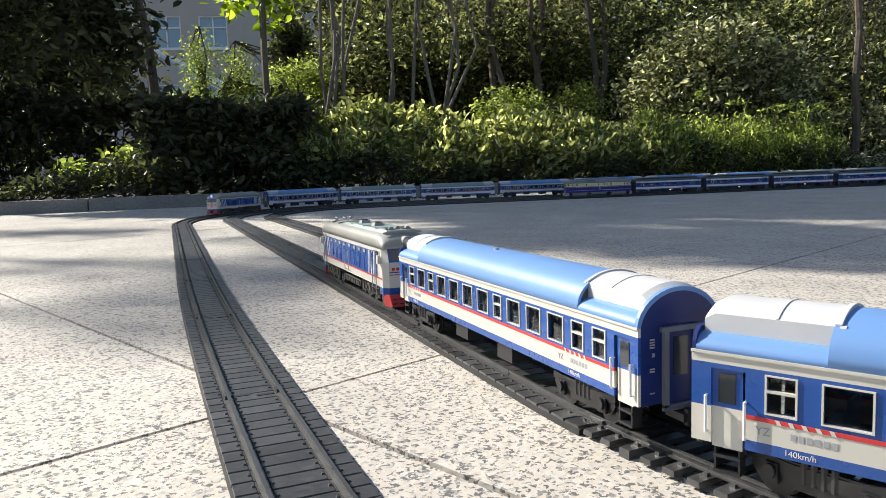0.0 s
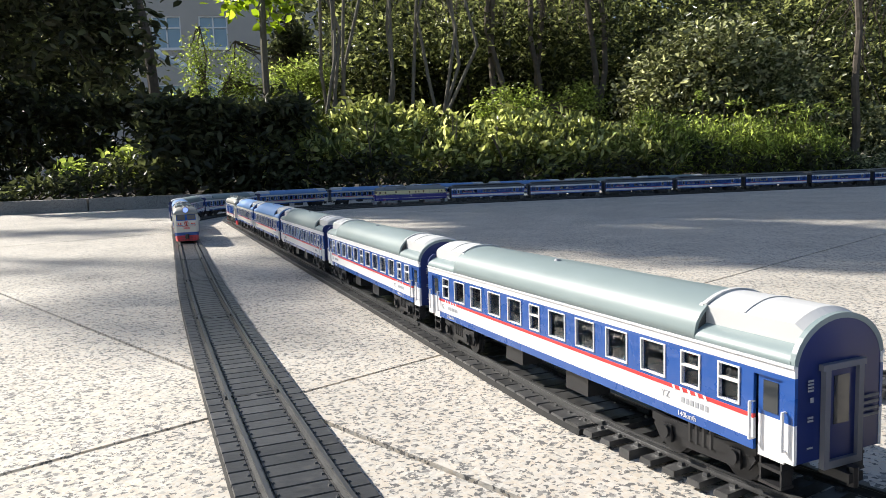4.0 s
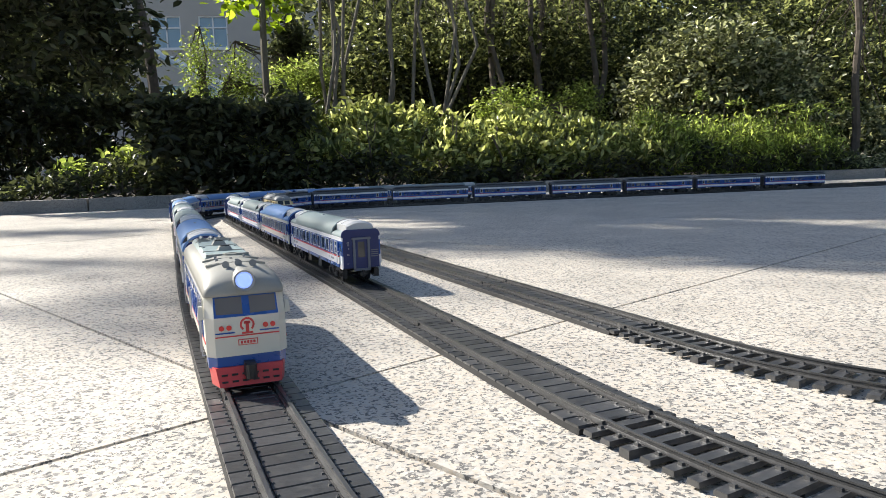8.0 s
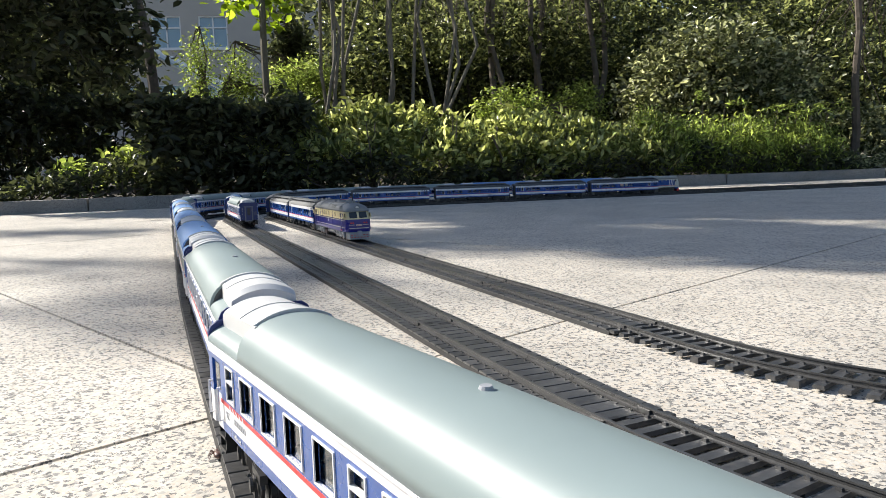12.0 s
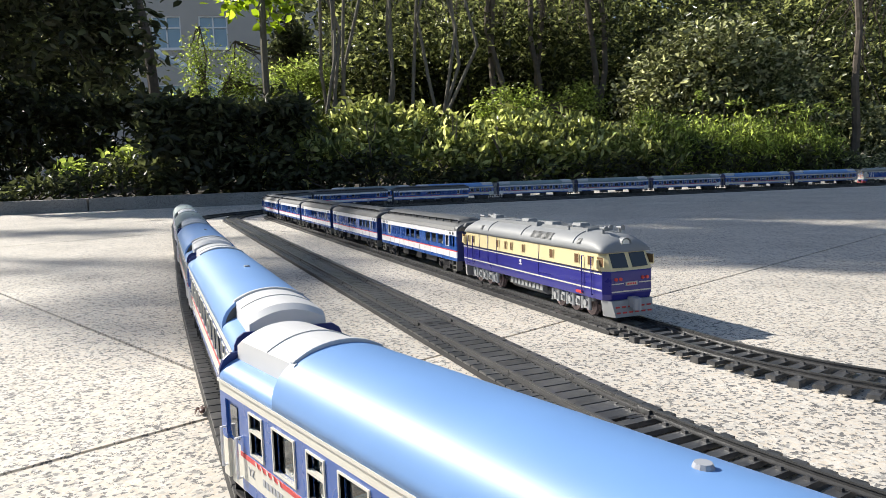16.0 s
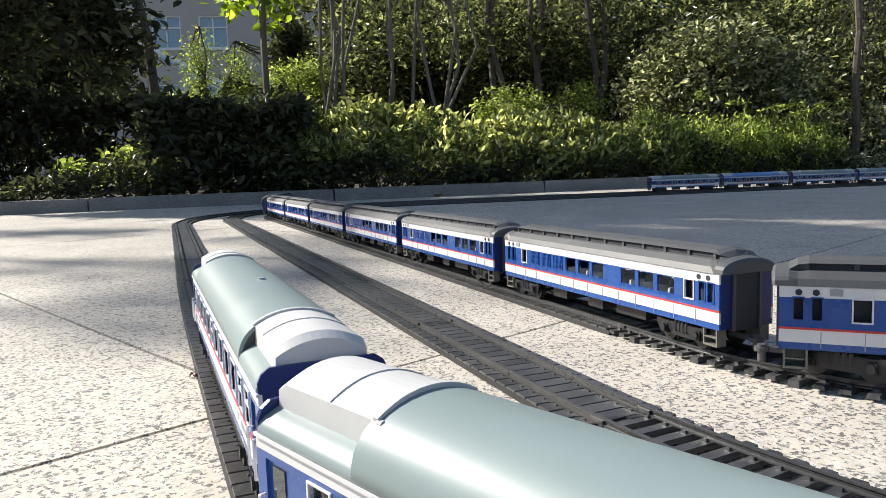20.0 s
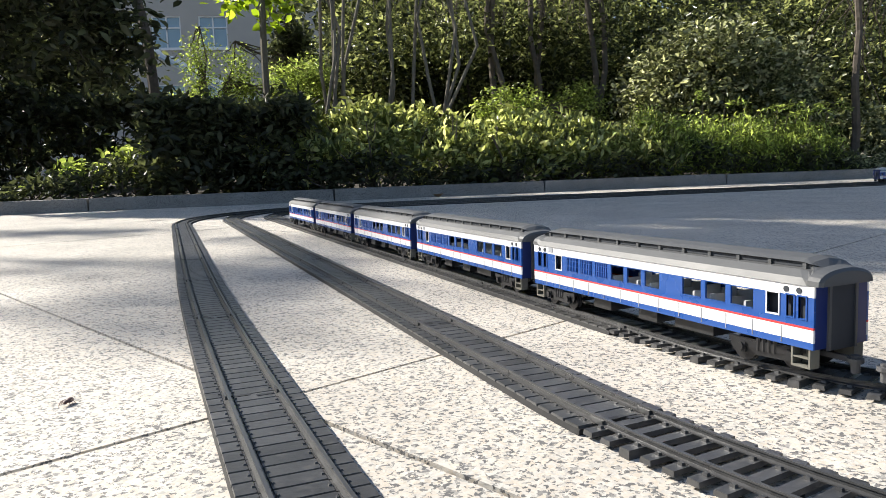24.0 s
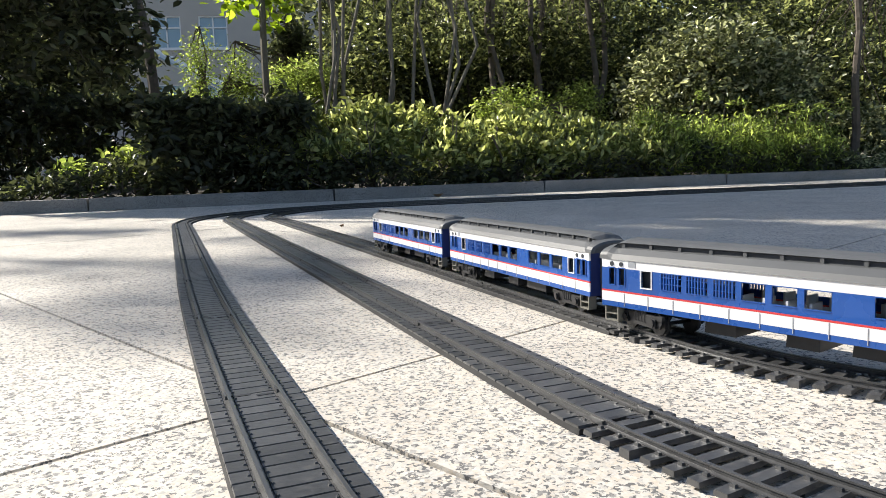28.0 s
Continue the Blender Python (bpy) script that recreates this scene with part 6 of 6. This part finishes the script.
    # wood behind
    for k, (u, v, z, r, seed) in enumerate(((2.6, 5.6, 1.7, 1.3, 51), (4.4, 5.8, 1.7, 1.4, 53), (6.6, 5.2, 1.7, 1.5, 57), (3.4, 8.0, 2.4, 1.8, 59), (6.2, 8.4, 2.4, 2.0, 61), (-4.2, 3.9, 1.4, 1.4, 63), (9.0, 6.5, 2.0, 1.8, 67), (-6.6, 2.2, 1.6, 1.6, 71))):
        tree("woodland_tree", "dense dark green tree in the wood behind", B(u, v), [(B(u, v, z * 1.5), 0.06), (B(u + 0.3, v, z * 1.4), 0.045)],
             [(B(u, v, z), (r, r * 0.8, z * 0.85)), (B(u + 0.4, v, z * 1.6), (r, r * 0.8, z * 0.4))], 12000, 0.075, LEAF_TREE if k % 2 else LEAF_SHADE, BARK, seed, spread=0.17)


def building():
    house = tagged(new("apartment_building"), "pale plastered building with white-framed windows behind the trees", "building")
    a = 8.0
    o = Matrix.Translation((-16.2, 38.0, 0)) @ pose(0, 0, 0, 0, 0, a)
    bm = bmesh.new()
    W0, W1 = -8.0, 16.0
    rows = ((3.4, 5.05), (6.85, 8.5))
    cols = [(1.65 + 2.33 * c, 3.1 + 2.33 * c) for c in range(-4, 2)]
    zs = [0.0, *[z for r in rows for z in r], 11.5]
    xe = [W0, *[x for c in cols for x in c], W1]
    for i in range(0, len(zs) - 1):
        if i % 2 == 0:
            box(bm, W0, W1, 0, 0.3, zs[i], zs[i + 1])
        else:
            for p, q in zip(xe[::2], xe[1::2]):
                box(bm, p, q, 0, 0.3, zs[i], zs[i + 1])
    box(bm, W0, W1, 0.9, 6.0, 0.0, 11.5)
    part("wall", bm, PLASTER, house).matrix_basis = o
    bm = bmesh.new()
    box(bm, W0 - 0.3, W1 + 0.3, -0.3, 6.3, 11.5, 11.8)
    part("roof", bm, PLASTER, house).matrix_basis = o
    for r in rows:
        for c in cols:
            bm = bmesh.new()
            f = 0.07
            m = (c[0] + c[1]) / 2
            zt = r[0] + (r[1] - r[0]) * 0.62
            box(bm, c[0], c[1], 0.15, 0.17, r[0], r[1])
            w = part("window", bm, PANE, house, "white-framed window")
            w.matrix_basis = o
            for q in ((c[0], c[0] + f, r[0], r[1]), (c[1] - f, c[1], r[0], r[1]), (c[0] + f, c[1] - f, r[0], r[0] + f), (c[0] + f, c[1] - f, r[1] - f, r[1]), (m - f / 2, m + f / 2, r[0] + f, r[1] - f), (c[0] + f, m - f / 2, zt, zt + f), (m + f / 2, c[1] - f, zt, zt + f)):
                bm = bmesh.new()
                box(bm, q[0], q[1], 0.06, 0.14, q[2], q[3])
                part("frame_bar", bm, PVC, w)
            bm = bmesh.new()
            box(bm, c[0] - 0.1, c[1] + 0.1, -0.08, 0.06, r[0] - 0.09, r[0])
            part("sill", bm, PVC, w)
    shed = tagged(new("lean_to_roof"), "blue-grey sheet roof with white battens before the building", "roof")
    q = Matrix.Translation((-9.4, 22.0, 0))
    bm = bmesh.new()
    for i in range(24):
        y = i * 0.2
        loft(bm, [[(0, y, 4.35), (0, y + 0.1, 4.39), (0, y + 0.2, 4.35), (0, y + 0.1, 4.30)], [(3.8, y, 2.3), (3.8, y + 0.1, 2.34), (3.8, y + 0.2, 2.3), (3.8, y + 0.1, 2.25)]])
    part("roof_sheet", bm, SHEET, shed).matrix_basis = q
    for k in range(4):
        bm = bmesh.new()
        y = 0.1 + k * 1.4
        loft(bm, [[(x, y + a, z + b) for a, b in ((0, 0.05), (0.16, 0.05), (0.16, 0.15), (0, 0.15))] for x, z in ((0, 4.35), (3.8, 2.3))])
        part("batten", bm, PVC, shed, "white batten").matrix_basis = q
    bm = bmesh.new()
    box(bm, 0.2, 3.6, 0.2, 4.6, 0, 2.2)
    part("wall", bm, PLASTER, shed).matrix_basis = q


def backdrop():
    """Far belt of trees all round, closing the place."""
    rng = np.random.default_rng(77)
    n = 5200
    a = rng.uniform(-0.35 * math.pi, 1.35 * math.pi, n)
    keep = ~((a > 1.80) & (a < 2.06))
    a = a[keep]
    r = rng.uniform(15, 19, len(a))
    z = rng.uniform(0, 1, len(a)) ** 0.9 * (5.0 + 1.2 * np.sin(a * 9) + np.sin(a * 23))
    c = np.stack([np.cos(a) * r, np.sin(a) * r + 2, z], 1)
    ob = leaf_mesh("tree_belt", clumps(rng, c, (0.35, 0.35, 0.25), 7), 0.42, LEAF_SHADE, None, 78, 0.6)
    tagged(ob, "distant belt of dark green trees round the court", "woodland", kind="stuff")


# ---------------------------------------------------------------- small things on the paving
def litter(label, x, y, size, turn, seed, z=0.0, tilt=0.0):
    """A curled dry leaf."""
    rng = random.Random(seed)
    bm = bmesh.new()
    n = 9
    rows = []
    for i in range(n):
        t = i / (n - 1)
        w = size * 0.32 * math.sin(math.pi * (0.06 + 0.9 * t)) ** 0.8
        px, pz = (t - 0.5) * size, 0.0012 + size * 0.30 * (2 * t - 1) ** 2 * (0.6 + 0.4 * t)
        rows.append([bm.verts.new((px, a * w + rng.uniform(-1, 1) * size * 0.02, pz + abs(a) ** 1.5 * w * 0.8)) for a in (-1, -0.5, 0, 0.5, 1)])
    for r, q in zip(rows[:-1], rows[1:]):
        for k in range(4):
            bm.faces.new((r[k], r[k + 1], q[k + 1], q[k]))
    ret = bmesh.ops.extrude_face_region(bm, geom=bm.faces[:])
    bmesh.ops.translate(bm, verts=[v for v in ret["geom"] if isinstance(v, bmesh.types.BMVert)], vec=(0, 0, 0.0004))
    tube(bm, (size * 0.48, 0, 0.002 + size * 0.28), (size * 0.8, size * 0.06, 0.001), 0.0005, n=5)
    low = min(v.co.z for v in bm.verts)
    for v in bm.verts:
        v.co.z -= low
    bmesh.ops.recalc_face_normals(bm, faces=bm.faces)
    ob = part("dry_leaf", bm, DRYLEAF, smooth=True)
    tagged(ob, label, "leaf")
    ob.matrix_basis = pose(x, y, z, tilt, 0, turn)
    return ob


def beetle():
    """A small brown creeping insect: body, head, six legs, two feelers."""
    bug = tagged(new("insect"), "small dark brown insect creeping over the paving", "insect")
    def ball(x, z, a, b, c, n=8):
        bm = bmesh.new()
        bmesh.ops.create_uvsphere(bm, u_segments=n + 2, v_segments=n, radius=1.0, matrix=Matrix.Translation((x, 0, z)) @ Matrix.Diagonal((a, b, c, 1)))
        return bm
    part("abdomen", ball(-0.0014, 0.0019, 0.0030, 0.0016, 0.0013), INSECT, bug, smooth=True)
    part("thorax", ball(0.0018, 0.0020, 0.0013, 0.0011, 0.0010), INSECT, bug, smooth=True)
    part("head", ball(0.0034, 0.0019, 0.0008, 0.0008, 0.0007), INSECT, bug, smooth=True)
    for y in (-1, 1):
        for x, d in ((0.0022, 0.0012), (0.0012, 0.0), (0.0002, -0.0014)):
            bm = bmesh.new()
            tube(bm, (x, y * 0.0007, 0.0018), (x + d * 0.6, y * 0.0020, 0.0026), 0.00022, n=5)
            tube(bm, (x + d * 0.6, y * 0.0020, 0.0026), (x + d, y * 0.0034, 0.0), 0.0002, 0.00012, n=5)
            part("leg", bm, INSECT, bug)
        bm = bmesh.new()
        tube(bm, (0.0039, y * 0.0004, 0.0022), (0.0062, y * 0.0014, 0.0026), 0.00015, 0.0001, n=5)
        part("feeler", bm, INSECT, bug)
    return bug


def debris():
    litter("pale dry leaf leaning at the kerb", -0.012, 3.150, 0.045, 30, 5, 0.0, 0)
    litter("dark dry leaf lying on the paving", -0.214, 1.541, 0.014, 70, 8)
    for k, (u, l, t) in enumerate(((0.12, 0.05, 60), (1.75, 0.06, 20), (2.5, 0.04, 100))):
        bm = bmesh.new()
        rng = np.random.default_rng(90 + k)
        limb(bm, crooked(rng, (-l / 2, 0, 0.003), (l / 2, 0.01, 0.003), 6, 0.05), 0.002, 0.0012, 6)
        low = min(v.co.z for v in bm.verts)
        for v in bm.verts:
            v.co.z -= low
        tw = tagged(part("twig", bm, BARK), "thin dark twig lying at the foot of the kerb", "twig")
        p = bed(u, -0.05, 0)
        tw.matrix_basis = pose(p.x, p.y, 0, 0, 0, t)


# ---------------------------------------------------------------- trains in motion
def trains():
    """Three trains: (vehicle, bogie half distance, offset of its middle behind the train's front)."""
    blue_roof = coach(ROOFBLUE, CREAM, "blue and cream model coach with glossy blue roof", "glossy sky-blue roof")
    blue_flat = coach(ROOFBLUE, CREAM, "blue and cream model coach, glossy blue roof, square ends", "glossy sky-blue roof", True)
    grey_roof = coach(ROOFGREY, WHITE, "blue and white model coach with grey-green roof", "satin grey-green roof", kinds="swwwwswwwwss")
    flat_end = coach(ROOFGREY, WHITE, "blue and white model coach, grey-green roof, square ends", "satin grey-green roof", True, "swwwwswwwwss")
    clere = clerestory_coach()
    shunter, navy = locomotive("blue"), locomotive("navy")
    far = pose(0, -30, 0)
    sets = {}

    def rake(kinds, group, gap_loco, pitch, loco, loco_len):
        out = [(loco, loco_len * 0.3, loco_len / 2)]
        for k, src in enumerate(kinds):
            used = src.get("used", 0)
            ob = copy_thing(src, far) if used else src
            src["used"] = 1
            tagged(ob, group=group)
            out.append((ob, 0.093, loco_len + gap_loco + pitch * (k + 0.5)))
        return out
    b, c, g, f = blue_roof, blue_flat, grey_roof, flat_end
    loco_b = copy_thing(shunter, far)
    sets["departing"] = rake([b, b, f, g, g, b, f], "coaches of the departing train", 0.022, 0.298, shunter, 0.232)
    sets["arriving"] = rake([b, f, f, c, c, c, c, f, f], "coaches of the arriving train", 0.03, 0.298, loco_b, 0.232)
    sets["inner"] = rake([clere] * 8, "coaches of the inner train", 0.0, 0.277, navy, 0.252)
    for o in (b, c, g, f, clere):
        del o["used"]
    return sets


TIMES = [k * 0.5 for k in range(57)]


def ride(vehicle, half, line, place, facing, turned=False):
    """Keys a vehicle along a track; place(t) is its middle; facing 1 runs away from the camera, -1 towards it; turned: runs hind end first."""
    rows, turns = [], {1: [], -1: []}
    for t in TIMES:
        s = place(t)
        a, b = along(line, s + facing * half), along(line, s - facing * half)
        d = a - b
        h = math.atan2(d.y, d.x)
        m = Matrix.Translation(((a.x + b.x) / 2, (a.y + b.y) / 2, RAILTOP)) @ Matrix.Rotation(h, 4, "Z")
        rows.append((t, m @ Matrix.Rotation(math.pi, 4, "Z") if turned else m))
        for e in (1, -1):
            _, _, ang = line.at(s + facing * half * e)
            if facing < 0:
                ang += math.pi
            turns[e].append((t, (ang - h + math.pi) % (2 * math.pi) - math.pi))
    walk(vehicle, rows)
    for ob in vehicle.children:
        if ob.name.startswith("bogie"):
            x = ob.matrix_basis.translation.x
            e = (1 if x > 0 else -1) * (-1 if turned else 1)
            walk(ob, [(t, Matrix.Translation((x, 0, 0)) @ Matrix.Rotation(a, 4, "Z")) for t, a in turns[e]])


# where the trains are along their tracks: (seconds, metres); the front of the two arriving, the rear of the departing one
ARRIVE = [(0.0, 1.92), (3.0, 1.21), (6.0, 0.54), (7.0, 0.298), (8.0, 0.06), (9.0, -0.181), (11.0, -0.634), (15.0, -1.582), (18.0, -2.288), (20.0, -2.762), (28.0, -4.65)]
INNER = [(0.0, 3.28), (3.0, 2.787), (6.0, 2.26), (8.0, 1.86), (9.0, 1.69), (11.0, 1.35), (14.5, 0.732), (16.0, 0.477), (17.0, 0.306), (18.0, 0.175), (20.0, -0.161), (24.0, -0.768), (25.0, -0.923), (26.0, -1.099), (28.0, -1.422)]
DEPART = [(0.0, -1.826), (2.0, -1.254), (3.0, -0.974), (6.5, -0.004), (8.0, 0.414), (9.0, 0.67), (10.5, 0.99), (12.0, 1.315), (14.5, 1.95), (16.0, 2.345), (18.0, 2.93), (20.0, 3.53), (24.0, 4.52), (28.0, 5.51)]


def placed(table, t):
    a, b = zip(*table)
    return float(np.interp(t, a, b))


CREEP = [(0.0, -0.074, 0.230), (9.5, -0.076, 0.233), (10.0, -0.083, 0.250), (11.0, -0.090, 0.267), (12.0, -0.093, 0.280), (14.5, -0.113, 0.321), (17.0, -0.120, 0.346), (19.0, -0.134, 0.378), (20.0, -0.142, 0.400),
         (20.5, -0.147, 0.408), (21.0, -0.156, 0.405), (21.5, -0.165, 0.398), (23.5, -0.191, 0.366), (24.1, -0.192, 0.355), (25.0, -0.190, 0.334), (25.9, -0.186, 0.316), (26.5, -0.186, 0.307), (27.1, -0.182, 0.292), (28.0, -0.187, 0.282)]


def motions():
    rows, last = [], None
    for (t, x, y), (_, x0, y0), (_, x1, y1) in zip(CREEP, [CREEP[0]] + CREEP[:-1], CREEP[1:] + [CREEP[-1]]):
        rows.append((t, pose(x, y, 0.0, 0, 0, math.degrees(math.atan2(y1 - y0, x1 - x0)))))
    walk(BUG, rows)
    for ob, half, off in SETS["arriving"]:
        ride(ob, half, LINES["outer"], lambda t: placed(ARRIVE, t) + off, -1, ob is SETS["arriving"][1][0])
    for ob, half, off in SETS["inner"]:
        ride(ob, half, LINES["inner"], lambda t: placed(INNER, t) + off, -1)
    total = SETS["departing"][-1][2] + 0.14
    for ob, half, off in SETS["departing"]:
        ride(ob, half, LINES["middle"], lambda t: placed(DEPART, t) + total - off, 1)


# ---------------------------------------------------------------- build
paving()
kerb()
track("model_track", LINES["outer"], -4.8, 7.4, -9.0, "outer model railway track of grey plastic with flush sleepers", (-0.25, 1.7), 0.057)
track("model_track", LINES["middle"], -2.3, 8.0, 0.0, "middle model railway track, open sleepers at the near curve", (-0.3, 1.6), 0.0)
track("model_track", LINES["inner"], -2.2, 7.4, 0.475, "inner model railway track, open sleepers on the near curve", (-0.15, 1.7), 0.475)
building()
backdrop()
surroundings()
planting()
SETS = trains()
debris()
BUG = beetle()
motions()
